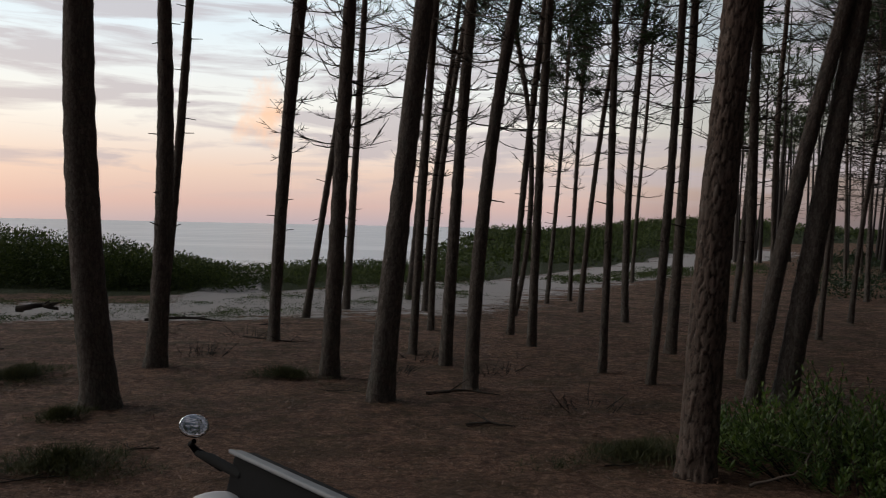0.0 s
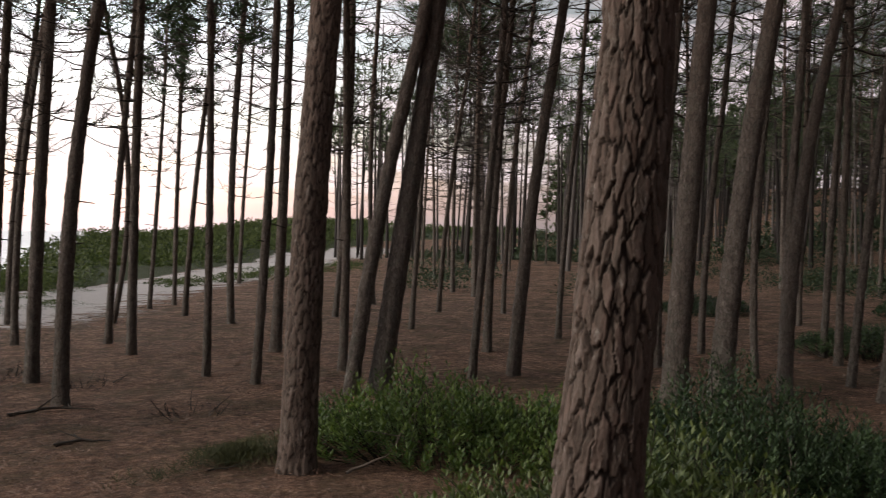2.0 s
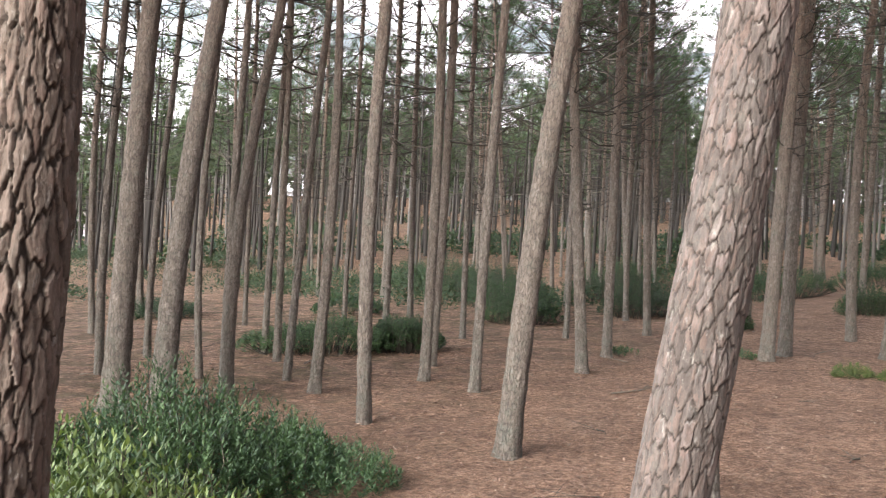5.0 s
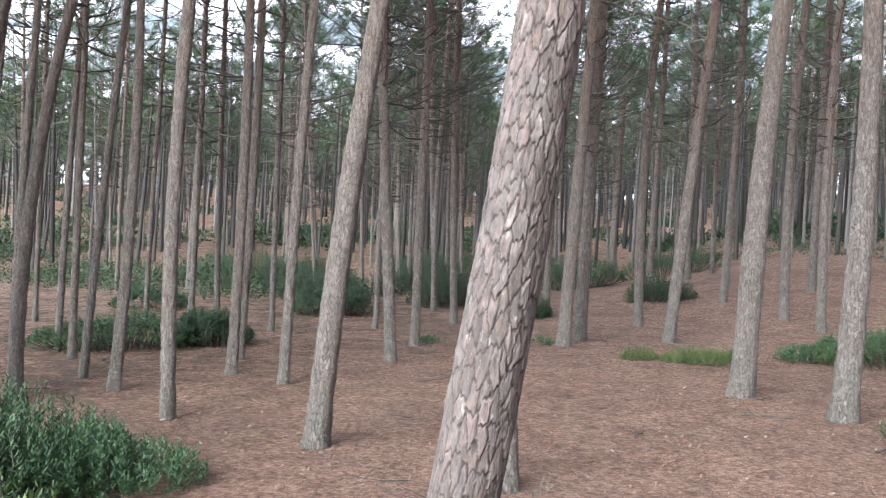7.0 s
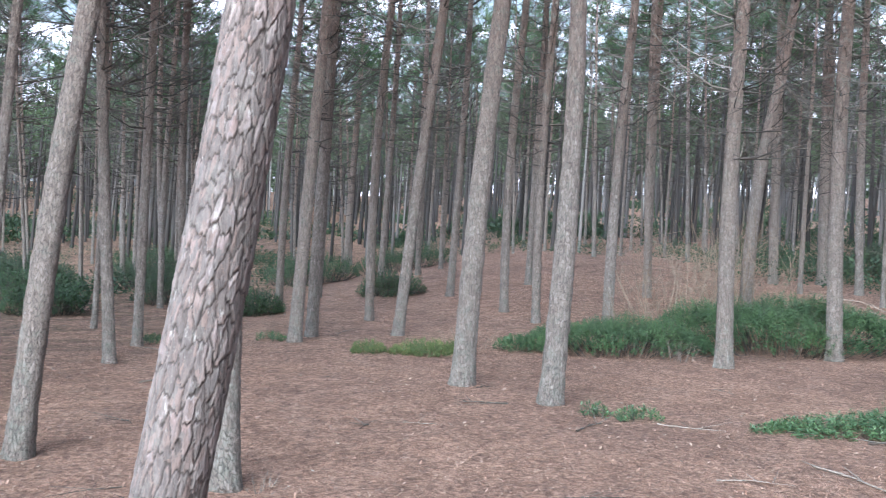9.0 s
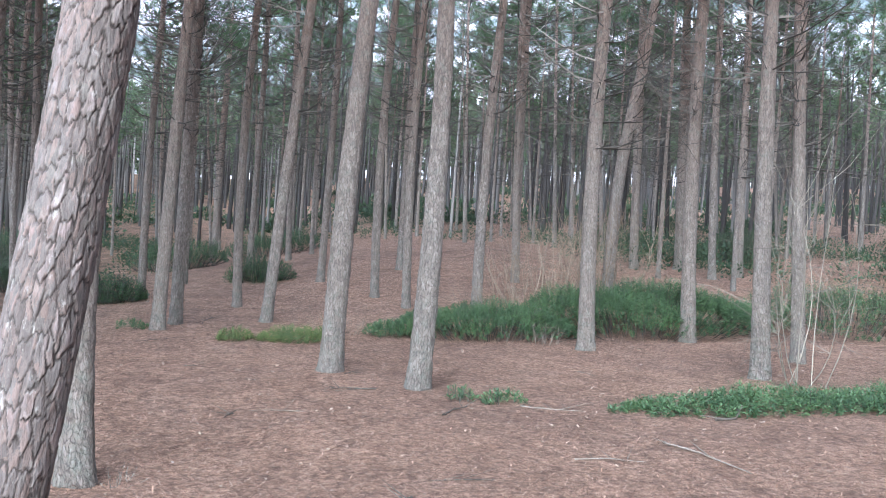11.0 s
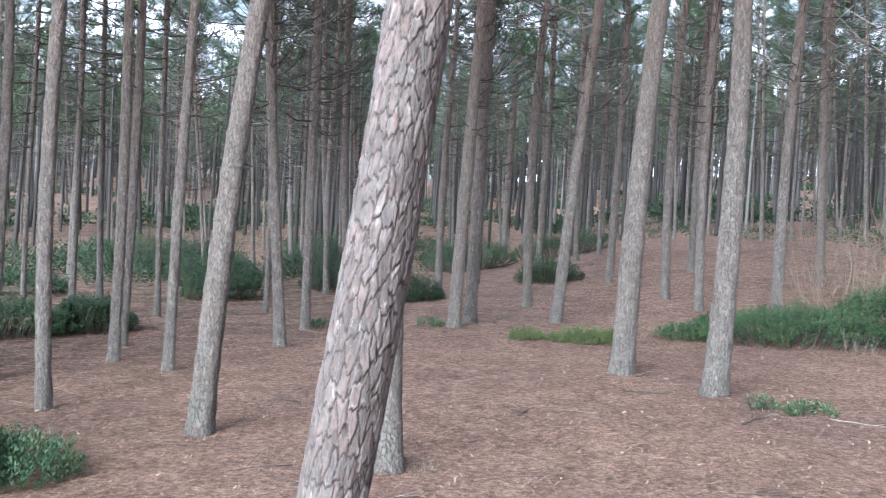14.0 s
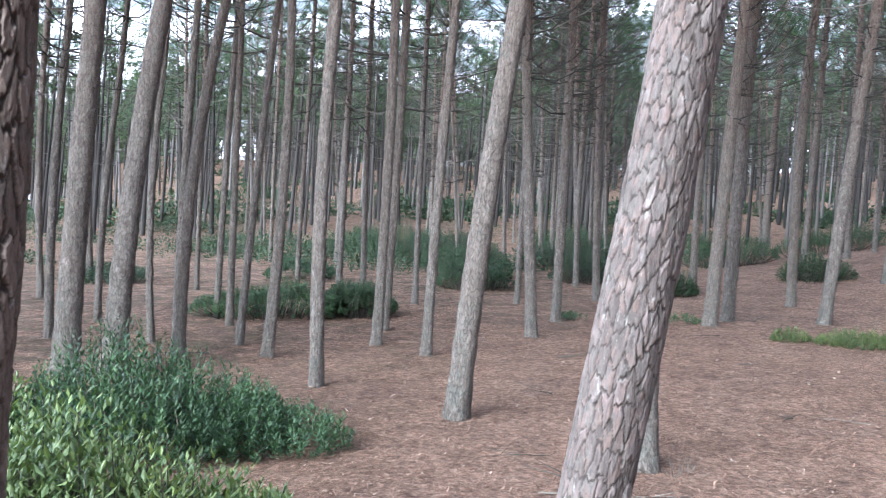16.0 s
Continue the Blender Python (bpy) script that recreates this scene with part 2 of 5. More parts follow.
    near = ramp(tr, sand, [(0.03, (0, 0, 0)), (0.3, (1, 1, 1))])
    col = mix(tr, maths(tr, "MULTIPLY", near, ramp(tr, edge, [(0.36, (0, 0, 0)), (0.56, (1, 1, 1))])), col, sandy)
    moss = mix(tr, noise_of(tr, 9.0, 6.0), (0.022, 0.034, 0.011), (0.085, 0.095, 0.036))
    e2 = maths(tr, "ADD", green, maths(tr, "MULTIPLY_ADD", noise_of(tr, 0.8, 6.0, 0.7), 1.1, -0.55))
    col = mix(tr, ramp(tr, e2, [(0.40, (0, 0, 0)), (0.6, (1, 1, 1))]), col, moss)
    tr.links.new(col, b.inputs["Base Color"])
    bump(tr, b, maths(tr, "ADD", maths(tr, "ADD", fine, fine2), maths(tr, "MULTIPLY", noise_of(tr, 9.0, 6.0, 0.7), 2.4)), 1.0, 0.08)
    return m


def leaf_material(name, dark, light, rough=0.5, through=0.25):
    m, tr, b = material(name, rough)
    r = random_island(tr)
    col = mix(tr, r, dark, light)
    patch = noise_of(tr, 2.2, 3.0)
    col = mix(tr, 0.7, col, ramp(tr, patch, [(0.3, (0.5, 0.55, 0.6)), (0.7, (1.25, 1.2, 1.0))]), "MULTIPLY")
    tr.links.new(col, b.inputs["Base Color"])
    b.inputs["Specular IOR Level"].default_value = 0.4
    if through:
        tl = tr.nodes.new("ShaderNodeBsdfTranslucent")
        tr.links.new(mix(tr, 1.0, col, (1.3, 1.4, 0.7), "MULTIPLY"), tl.inputs[0])
        ms = tr.nodes.new("ShaderNodeMixShader")
        ms.inputs[0].default_value = through
        tr.links.new(b.outputs[0], ms.inputs[1])
        tr.links.new(tl.outputs[0], ms.inputs[2])
        tr.links.new(ms.outputs[0], tr.nodes["Material Output"].inputs[0])
    return m


def plain_material(name, a, c, scale=8.0, rough=0.8, metal=0.0, relief=0.0):
    m, tr, b = material(name, rough)
    n = noise_of(tr, scale, 6.0, 0.65)
    tr.links.new(mix(tr, n, a, c), b.inputs["Base Color"])
    b.inputs["Metallic"].default_value = metal
    if relief:
        bump(tr, b, n, relief, 0.01)
    return m


def island_material(name, stops, rough=0.9):
    m, tr, b = material(name, rough)
    tr.links.new(ramp(tr, random_island(tr), stops), b.inputs["Base Color"])
    return m


BARK = bark_material("plated_bark", True)
GREY_BARK = bark_material("grey_plated_bark", True, True)
FINE_BARK = bark_material("pine_bark", False)
GROUND = ground_material()
TWIG = island_material("dead_twig", [(0.0, (0.027, 0.022, 0.018)), (0.75, (0.058, 0.047, 0.038)), (1.0, (0.15, 0.126, 0.105))])
NEEDLES = leaf_material("pine_needles", (0.015, 0.031, 0.011), (0.050, 0.082, 0.028), 0.65, 0.2)
FRESH_LEAF = leaf_material("fresh_leaf", (0.044, 0.085, 0.024), (0.175, 0.24, 0.075), 0.5, 0.28)
OLIVE_LEAF = leaf_material("olive_leaf", (0.048, 0.072, 0.027), (0.165, 0.20, 0.075), 0.5, 0.28)
DARK_LEAF = leaf_material("dark_leaf", (0.013, 0.030, 0.013), (0.062, 0.104, 0.040), 0.55, 0.2)
LOW_LEAF = leaf_material("low_leaf", (0.025, 0.048, 0.021), (0.092, 0.14, 0.062), 0.55, 0.22)
SCRUB_LEAF = leaf_material("dune_scrub_leaf", (0.03, 0.05, 0.016), (0.11, 0.14, 0.04), 0.7, 0.15)
MOSS = leaf_material("heath_green", (0.035, 0.055, 0.016), (0.11, 0.125, 0.04), 0.8, 0.1)
GRASS = leaf_material("mat_grass", (0.035, 0.042, 0.016), (0.105, 0.105, 0.045), 0.8, 0.1)
DRY = island_material("dry_stem", [(0.0, (0.11, 0.075, 0.05)), (0.6, (0.19, 0.138, 0.098)), (1.0, (0.28, 0.215, 0.16))])
PALE = island_material("bleached_wood", [(0.0, (0.075, 0.058, 0.046)), (0.7, (0.15, 0.12, 0.097)), (1.0, (0.23, 0.19, 0.16))])
BLEACHED = island_material("bare_pale_stem", [(0.0, (0.09, 0.075, 0.058)), (0.7, (0.16, 0.135, 0.105)), (1.0, (0.24, 0.205, 0.165))])
LITTER = island_material("fallen_needle", [(0.0, (0.075, 0.038, 0.024)), (0.5, (0.16, 0.085, 0.056)), (0.8, (0.26, 0.152, 0.105)), (0.95, (0.31, 0.195, 0.14)), (1.0, (0.38, 0.265, 0.2))])
CHIP = island_material("bark_chip", [(0.0, (0.10, 0.06, 0.04)), (0.6, (0.20, 0.135, 0.10)), (0.985, (0.21, 0.145, 0.11)), (1.0, (0.30, 0.25, 0.215))])
# bark of the far stems, darkened in its colour for the deep wood's shade
SHADED_BARK = island_material("shaded_bark", [(0.0, (0.024, 0.020, 0.018)), (0.7, (0.055, 0.047, 0.043)), (1.0, (0.15, 0.132, 0.122))])
# needles of the far crowns, paled and greyed to paint in distance haze
HAZED_NEEDLES = leaf_material("hazed_needles", (0.022, 0.033, 0.017), (0.085, 0.110, 0.058), 0.65, 0.25)
UNDER_LEAF = leaf_material("undergrowth_leaf", (0.014, 0.027, 0.012), (0.046, 0.070, 0.030), 0.6, 0.15)


# ---- building ----
rng = np.random.default_rng(11)


class Soup:
    """Collects vertices and quads of one mesh."""

    def __init__(self):
        self.v, self.q, self.n = [], [], 0

    def add(self, verts, quads):
        self.v.append(np.asarray(verts, float).reshape(-1, 3))
        self.q.append(np.asarray(quads, int).reshape(-1, 4) + self.n)
        self.n += len(self.v[-1])

    def tube(self, pts, radii, sides=5, cap=True):
        pts, radii = np.asarray(pts, float), np.asarray(radii, float)
        along = np.gradient(pts, axis=0)
        along /= np.linalg.norm(along, axis=1, keepdims=True) + 1e-9
        ref = np.array([0.0, 0.0, 1.0]) if abs(along[0][2]) < 0.9 else np.array([1.0, 0.0, 0.0])
        a = np.cross(along, ref)
        a /= np.linalg.norm(a, axis=1, keepdims=True) + 1e-9
        b = np.cross(along, a)
        th = np.linspace(0, 2 * np.pi, sides, endpoint=False)
        ring = np.cos(th)[None, :, None] * a[:, None] + np.sin(th)[None, :, None] * b[:, None]
        verts = pts[:, None] + ring * radii[:, None, None]
        self.add(verts, grid_quads(len(pts), sides, True))

    def mesh(self, name, smooth=True):
        return make_mesh(name, np.concatenate(self.v), np.concatenate(self.q), smooth)


def grid_quads(rows, cols, closed):
    i, j = np.meshgrid(np.arange(rows - 1), np.arange(cols if closed else cols - 1), indexing="ij")
    k = (j + 1) % cols
    return np.stack([i * cols + j, i * cols + k, (i + 1) * cols + k, (i + 1) * cols + j], -1).reshape(-1, 4)


def make_mesh(name, verts, quads, smooth=True):
    me = bpy.data.meshes.new(name)
    me.vertices.add(len(verts))
    me.vertices.foreach_set("co", np.ascontiguousarray(verts, np.float32).ravel())
    me.loops.add(4 * len(quads))
    me.loops.foreach_set("vertex_index", np.ascontiguousarray(quads, np.int32).ravel())
    me.polygons.add(len(quads))
    me.polygons.foreach_set("loop_start", np.arange(0, 4 * len(quads), 4, dtype=np.int32))
    me.polygons.foreach_set("use_smooth", np.full(len(quads), smooth))
    me.update(calc_edges=True)
    me.validate()
    return me


def part(name, data, mat, parent=None, label=""):
    """Links a mesh as one object, under a thing where one is given."""
    if isinstance(data, bmesh.types.BMesh):
        bm, data = data, bpy.data.meshes.new(name)
        bm.to_mesh(data)
        bm.free()
    if mat and not data.materials:
        data.materials.append(mat)
    ob = new(name, data)
    ob.parent = parent
    return tagged(ob, label)


def smooth01(a):
    a = np.clip(a, 0, 1)
    return a * a * (3 - 2 * a)


def hash01(i, j, s):
    return np.modf(np.abs(np.sin(i * 127.1 + j * 311.7 + s * 74.7) * 43758.5453))[0]


def wave(x, y, s=0.0):
    """Soft two-dimensional noise, about -1 to 1."""
    out = 0
    for k, (f, w) in enumerate(((0.23, 0.5), (0.61, 0.3), (1.7, 0.14), (3.9, 0.06))):
        out = out + w * (np.sin(f * (x * 1.0 + y * 0.7) + s + k * 1.7) + np.sin(f * (y * 1.1 - x * 0.6) + 2.1 * s + k * 2.9))
    return out * 0.7


def ground_z(x, y):
    """Height of the ground: a level wood, a rise to the east, dunes and the shore to the north."""
    x, y = np.asarray(x, float), np.asarray(y, float)
    z = 1.1 * smooth01((x - 13) / 15) * smooth01((7 - y) / 10)
    z = z + 0.03 * wave(x * 2.2, y * 2.2) * smooth01((np.hypot(x, y) - 1) / 4)
    shore = smooth01((y - 33 - 0.10 * np.abs(x) - np.clip(5.0 * (x + 1), 0, 80)) / 42)
    z = z - 9.0 * shore
    inland = smooth01((np.hypot(x, y) - 28) / 70) * smooth01((1.3 * x - y) / 25) * smooth01((x - 5) / 20)
    z = z + 3.4 * inland + 4.2 * smooth01((np.hypot(x, y) - 78) / 60) * inland
    for hx, hy, up, wx, wy in ((33, 104, 2.1, 13, 24), (4, 61, 0.5, 4, 12), (10, 64, 0.65, 6, 12), (22, 94, 0.8, 9, 15), (60, 105, 1.4, 20, 20)):
        z = z + up * np.exp(-((x - hx) / wx) ** 2 - ((y - hy) / wy) ** 2)
    return z + 0.25 * wave(x * 0.5, y * 0.5, 3.0) * smooth01((y - 24) / 12)


TRAIL = [(-13, 12.9, 1.2), (-6.6, 15.3, 1.2), (-4.0, 16.4, 1.3), (-1.4, 19.3, 2.4), (2.4, 25, 1.5), (7.5, 33.5, 1.5), (15.5, 50, 1.9), (24, 66, 2.2)]


def sand_at(x, y):
    """How sandy the ground is: a trail that winds along the foot of the dune, and a spur to the beach."""
    best = np.zeros_like(x)
    for way in (TRAIL, [(-4.0, 17.4, 1.0), (-4.6, 22.0, 0.7), (-6.5, 32, 1.0)]):
        for (ax, ay, aw), (bx, by, bw) in zip(way, way[1:]):
            t = np.clip(((x - ax) * (bx - ax) + (y - ay) * (by - ay)) / ((bx - ax) ** 2 + (by - ay) ** 2), 0, 1)
            d = np.hypot(x - ax - t * (bx - ax), y - ay - t * (by - ay))
            best = np.maximum(best, 1.0 - 0.5 * d / (aw + t * (bw - aw)))
    return np.clip(best, 0, 1)


def build_ground():
    th = np.radians(np.arange(0, 360, 0.9))
    r = np.concatenate([[0.02], np.arange(0.3, 14, 0.16), np.geomspace(14, 130, 150), np.geomspace(134, 4700, 30)])
    R, T = np.meshgrid(r, th, indexing="ij")
    x, y = R * np.sin(T), R * np.cos(T)
    v = np.stack([x, y, ground_z(x, y)], -1).reshape(-1, 3)
    me = make_mesh("ground", v, grid_quads(len(r), len(th), True)[:, ::-1])
    sand = sand_at(v[:, 0], v[:, 1])
    line = np.interp(v[:, 0], [-40, -13, -4, -1.4, 2.4, 7.5, 15.5, 30], [13, 15.5, 18.5, 22.5, 27, 36, 54, 75])
    scrub = smooth01((v[:, 1] - line - 0.5) / 2.5) * smooth01((60 - v[:, 0]) / 20)
    for name, values in (("sand", sand), ("scrub", scrub * (1 - smooth01((sand - 0.4) * 4)))):
        me.attributes.new(name, "FLOAT", "POINT").data.foreach_set("value", values.astype(np.float32))
    tagged(part("ground", me, GROUND), "forest floor of brown pine needles running out to a sandy dune trail", "ground", kind="structure")


def build_sea():
    m, tr, b = material("sea_water", 0.3)
    b.inputs["Base Color"].default_value = (0.10, 0.13, 0.16, 1)
    b.inputs["Specular IOR Level"].default_value = 0.4
    n = noise_of(tr, 0.045, 8.0, 0.6, stretch=(0.35, 1.6, 1.0), distort=0.6)
    # pale base colour paints in the reflected sky; paler streaks are foam
    sky_and_foam = ramp(tr, noise_of(tr, 0.012, 7.0, 0.6, stretch=(0.3, 2.0, 1.0), distort=1.2), [(0.45, (0.42, 0.43, 0.45)), (0.66, (0.64, 0.635, 0.64))])
    tr.links.new(sky_and_foam, b.inputs["Base Color"])
    bump(tr, b, n, 0.4, 2.0)
    xs, ys = np.linspace(-4600, 4600, 60), np.geomspace(66, 4700, 50)
    X, Y = np.meshgrid(xs, ys, indexing="ij")
    v = np.stack([X, Y, np.full_like(X, -6.0)], -1).reshape(-1, 3)
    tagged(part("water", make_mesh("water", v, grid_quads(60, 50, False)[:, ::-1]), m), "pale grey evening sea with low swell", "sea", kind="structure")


build_ground()
build_sea()


# ---- pines ----
def worley(u, v, cols, seed):
    """Nearest two of a jittered grid of points, round a stem of that many columns, and a lean for each plate."""
    iu, iv = np.floor(u), np.floor(v)
    f1, f2 = np.full(u.shape, 9.0), np.full(u.shape, 9.0)
    who, lean = np.zeros(u.shape), np.zeros(u.shape)
    for du in (-1, 0, 1):
        for dv in (-1, 0, 1):
            cu, cv = iu + du, iv + dv
            wu = np.mod(cu, cols)
            px, py = cu + 0.12 + 0.76 * hash01(wu, cv, seed), cv + 0.05 + 0.9 * hash01(wu, cv, seed + 5.3)
            ox, oy = u - px, v - py
            d = (np.abs(ox) ** 2.6 + np.abs(0.62 * oy) ** 2.6) ** (1 / 2.6)
            near = d < f1
            f2 = np.where(near, f1, np.minimum(f2, d))
            h = hash01(wu, cv, seed + 9.1)
            who = np.where(near, h, who)
            lean = np.where(near, ox * (hash01(wu, cv, seed + 2.2) - 0.5) - oy * (0.15 + 0.5 * h), lean)
            f1 = np.where(near, d, f1)
    return f1, f2, who, lean


def stem_axis(mid, top, height):
    """Points along a stem that leans through mid and top, given from its foot."""
    z = np.linspace(0, 1, 40) ** 1.0 * height
    (mx, my, mz), (tx, ty, tz) = mid, top

    def through_three(m, t):
        # a parabola through the foot, mid and top; straight and steeper above the top
        b = (m / mz - t / tz) / (mz - tz)
        a = m / mz - b * mz
        inside = a * z + b * z * z
        slope = a + 2 * b * tz
        return np.where(z <= tz, inside, t + 0.65 * slope * (z - tz))

    return np.stack([through_three(mx, tx), through_three(my, ty), z], -1)


def trunk_mesh(axis, r0, r1, tz, sides, rings, seed, depth, plate, seam=None):
    height = axis[-1, 2]
    # rings closer together on the lower stem, closest at the height of the eye on a thick near one
    if 300 < rings < 500:
        z = np.concatenate([np.linspace(-0.12, 3.4, rings - 50)[:-1], np.linspace(3.4, height, 51)])
    elif rings > 500:
        z = np.concatenate([np.linspace(-0.12, 0.4, 30)[:-1], np.linspace(0.4, 2.7, 480), np.linspace(2.7, height, rings - 510)[1:]])
    else:
        low = min(0.62, 5.2 / height)
        n_low = int(rings * 0.8)
        z = np.concatenate([np.linspace(-0.12, low * height, n_low), np.linspace(low * height, height, rings - n_low + 1)[1:]])
    cx, cy = np.interp(z, axis[:, 2], axis[:, 0]), np.interp(z, axis[:, 2], axis[:, 1])
    rad = np.where(z < tz, r0 + (r1 - r0) * np.clip(z, 0, None) / tz, r1 + (0.012 - r1) * np.clip((z - tz) / max(height - tz, 0.1), 0, 1) ** 1.1)
    rad = rad * (1 + 0.22 * np.exp(-np.clip(z, 0, None) / 0.16)) * (1 + 0.018 * np.sin(z * 2.3 + seed) + 0.010 * np.sin(z * 5.1 + 2 * seed))
    th = np.linspace(0, 2 * np.pi, sides, endpoint=seam is not None)
    Z, T = np.meshgrid(z, th, indexing="ij")
    R = np.broadcast_to(rad[:, None], Z.shape)
    su, sv = plate
    cols = max(5, round(2 * np.pi * 0.5 * (r0 + r1) / su))
    wob = 0.12 * np.sin(Z * 6 + 3 * np.cos(T) + seed) + 0.06 * np.sin(Z * 41 + 7 * np.sin(T)) + 0.035 * np.sin(Z * 97 + 11 * np.cos(T)) + 0.012 * np.sin(Z * 211 + 23 * T)
    u = T / (2 * np.pi) * cols + wob
    v = Z / sv + 0.16 * np.sin(9 * T + seed) + 0.12 * np.sin(17 * T + 3 * Z) + 0.06 * np.sin(43 * T + 19 * Z)
    rise, rough, fade, who, crack = 0.0, 0.0, 1.0, u + 13 * seed, v
    if seam is None:
        f1, f2, who, lean = worley(u, v, cols, seed)
        _, g2, who2, _ = worley(2 * u + 0.3 * lean, 1.7 * v, 2 * cols, seed + 31)
        gap = f2 - f1
        crack = 1 - smooth01((gap - 0.035) / 0.07) if sv > 0.1 else 1 - smooth01((gap - 0.02) / 0.07)
        fade = 1 - 0.75 * smooth01((Z - 2.8) / 3.5)
        rise = (1 - crack) * (0.35 + 0.55 * who + 0.45 * lean + 0.36 * (who2 - 0.5) * smooth01((g2 - 0.12) / 0.1))
        rough = 0.05 * np.sin(u * 23 + 3 * np.sin(v * 11)) * np.sin(v * 19 + 2 * np.sin(u * 9))
        who = np.clip(0.55 * who + 0.45 * who2, 0, 1)
    else:
        # an uneven outline
        rough = 1.3 * np.sin(Z * 53 + 5 * T + seed) * np.sin(Z * 31 + 3 * T) + hash01(np.floor(Z * 60), np.floor(T * 3.5), seed % 7)
    flare = 1 + 0.10 * np.exp(-np.clip(Z, 0, None) / 0.2) * np.sin(3 * T + seed)
    turn = T + (seam or 0.0)
    D = R * flare + depth * fade * (rise + rough - 0.6)
    vx, vy = cx[:, None] + D * np.cos(turn), cy[:, None] + D * np.sin(turn)
    me = make_mesh("trunk", np.stack([vx, vy, Z], -1).reshape(-1, 3), grid_quads(len(z), sides, seam is None), True)
    mark = np.stack([who, crack * fade, Z], -1).reshape(-1, 3)
    me.attributes.new("bark", "FLOAT_VECTOR", "POINT").data.foreach_set("vector", mark.astype(np.float32).ravel())
    return me


def needle_tuft(soup, at, ways, length, width, per):
    """Sprays of long thin needles round the ends of twigs."""
    n = len(at)
    d = ways[:, None] * 0.9 + rng.normal(0, 0.55, (n, per, 3))
    d /= np.linalg.norm(d, axis=2, keepdims=True)
    s = np.cross(d, rng.normal(0, 1, (n, per, 3)))
    s /= np.linalg.norm(s, axis=2, keepdims=True) + 1e-9
    base = at[:, None] + rng.normal(0, 0.05, (n, per, 3))
    ln = length * rng.uniform(0.7, 1.25, (n, per, 1))
    a, c = base - s * width / 2, base + s * width / 2
    e, f = base + d * ln + s * width / 5, base + d * ln - s * width / 5
    soup.add(np.stack([a, c, e, f], 2), np.arange(4 * n * per).reshape(-1, 4))


def crown_mesh(axis, start, live, spread, tufts, per, seed, width=0.010, twigs=2, step=0.27, top_tufts=0):
    """Dead whorled branches from start upwards, live ones with needles from live upwards; denser sprays in the top."""
    g = np.random.default_rng(seed)
    height = axis[-1, 2]
    wood, green = Soup(), Soup()
    ends, ways = [], []
    z, up = start, np.array([0, 0, 1.0])
    for zs in np.arange(1.5, start, 0.2) if spread < 1.5 else ():
        # broken stubs below the first whorl
        a, ln = g.uniform(0, 2 * np.pi), g.uniform(0.06, 0.22)
        q = np.array([np.interp(zs, axis[:, 2], axis[:, k]) for k in range(3)])
        wood.tube([q, q + ln * np.array([np.cos(a), np.sin(a), g.uniform(-0.3, 0.3)])], [0.009, 0.005], 3)
    while z < height - 0.15:
        share = (z - start) / (height - start)
        p0 = np.array([np.interp(z, axis[:, 2], axis[:, k]) for k in range(3)])
        for k in range(g.integers(4, 7)):
            a = g.uniform(0, 2 * np.pi)
            alive = z > live
            ln = spread * g.uniform(0.45, 1.2) * (1.0 - 0.55 * max(0.0, (z - live) / (height - live)) if alive else 0.62 + 0.3 * share)
            if not alive and g.random() < 0.25:
                ln *= 0.3
            lift = g.uniform(-0.45, 0.1) + (0.5 if alive else 0.0)
            rise = g.uniform(0.2, 0.75)
            out = np.array([np.cos(a), np.sin(a), 0.0])
            bend = g.normal(0, 0.18, 3)

            def along(t):
                return p0 + out * ln * t + up * ln * (lift * t + rise * t * t) + bend * ln * t * t

            t = np.array([0, 0.3, 0.65, 1.0])[:, None]
            wood.tube(along(t), (0.0055 + 0.0065 * ln) * (1 - 0.7 * t[:, 0]), 3)
            for _ in range(twigs + (0 if alive else 1)):
                f = g.uniform(0.3, 0.95)
                q0 = along(f)
                way = out + g.normal(0, 0.55, 3) + np.array([0, 0, 0.2 + rise * f])
                way /= np.linalg.norm(way)
                tl = ln * g.uniform(0.15, 0.4)
                wood.tube([q0, q0 + way * tl], [0.0055, 0.002], 3)
                if alive:
                    ends += [q0 + way * tl, q0 + way * tl * 0.6]
                    ways += [way, way]
            if alive:
                ends += [along(1.0), along(0.75)]
                ways += [out + np.array([0, 0, 0.5]), out * 0.5 + np.array([0, 0, 0.8])]
        z += step * g.uniform(0.6, 1.4)
    if not ends:
        ends, ways = [axis[-1]], [np.array([0, 0, 1.0])]
    ends, ways = np.array(ends), np.array(ways)
    # whole boughs stay bare, so that the crown falls into clumps with sky between
    full = np.flatnonzero(g.random(len(ends) // 9 + 1)[np.arange(len(ends)) // 9] < 0.55)
    pick = full[g.permutation(len(full))[:tufts]]
    needle_tuft(green, ends[pick], ways[pick], 0.2 if width < 0.03 else 0.3, width, per)
    # extra sprays added high up, mostly out of view, to block light from above
    if top_tufts:
        high = full[ends[full, 2] > 0.7 * height]
        pick = high[g.permutation(len(high))[:top_tufts]]
        needle_tuft(green, ends[pick], ways[pick], 0.28, 0.022, 16)
    return two_tone("crown", wood, green, TWIG, NEEDLES)


def two_tone(name, wood, green, wood_mat, green_mat):
    """One mesh of wood and leaves, with a material each."""
    n = sum(len(q) for q in wood.q)
    wood.add(np.concatenate(green.v), np.concatenate(green.q))
    me = wood.mesh(name, False)
    me.materials.append(wood_mat)
    me.materials.append(green_mat)
    index = np.ones(len(me.polygons), np.int32)
    index[:n] = 0
    me.polygons.foreach_set("material_index", index)
    return me


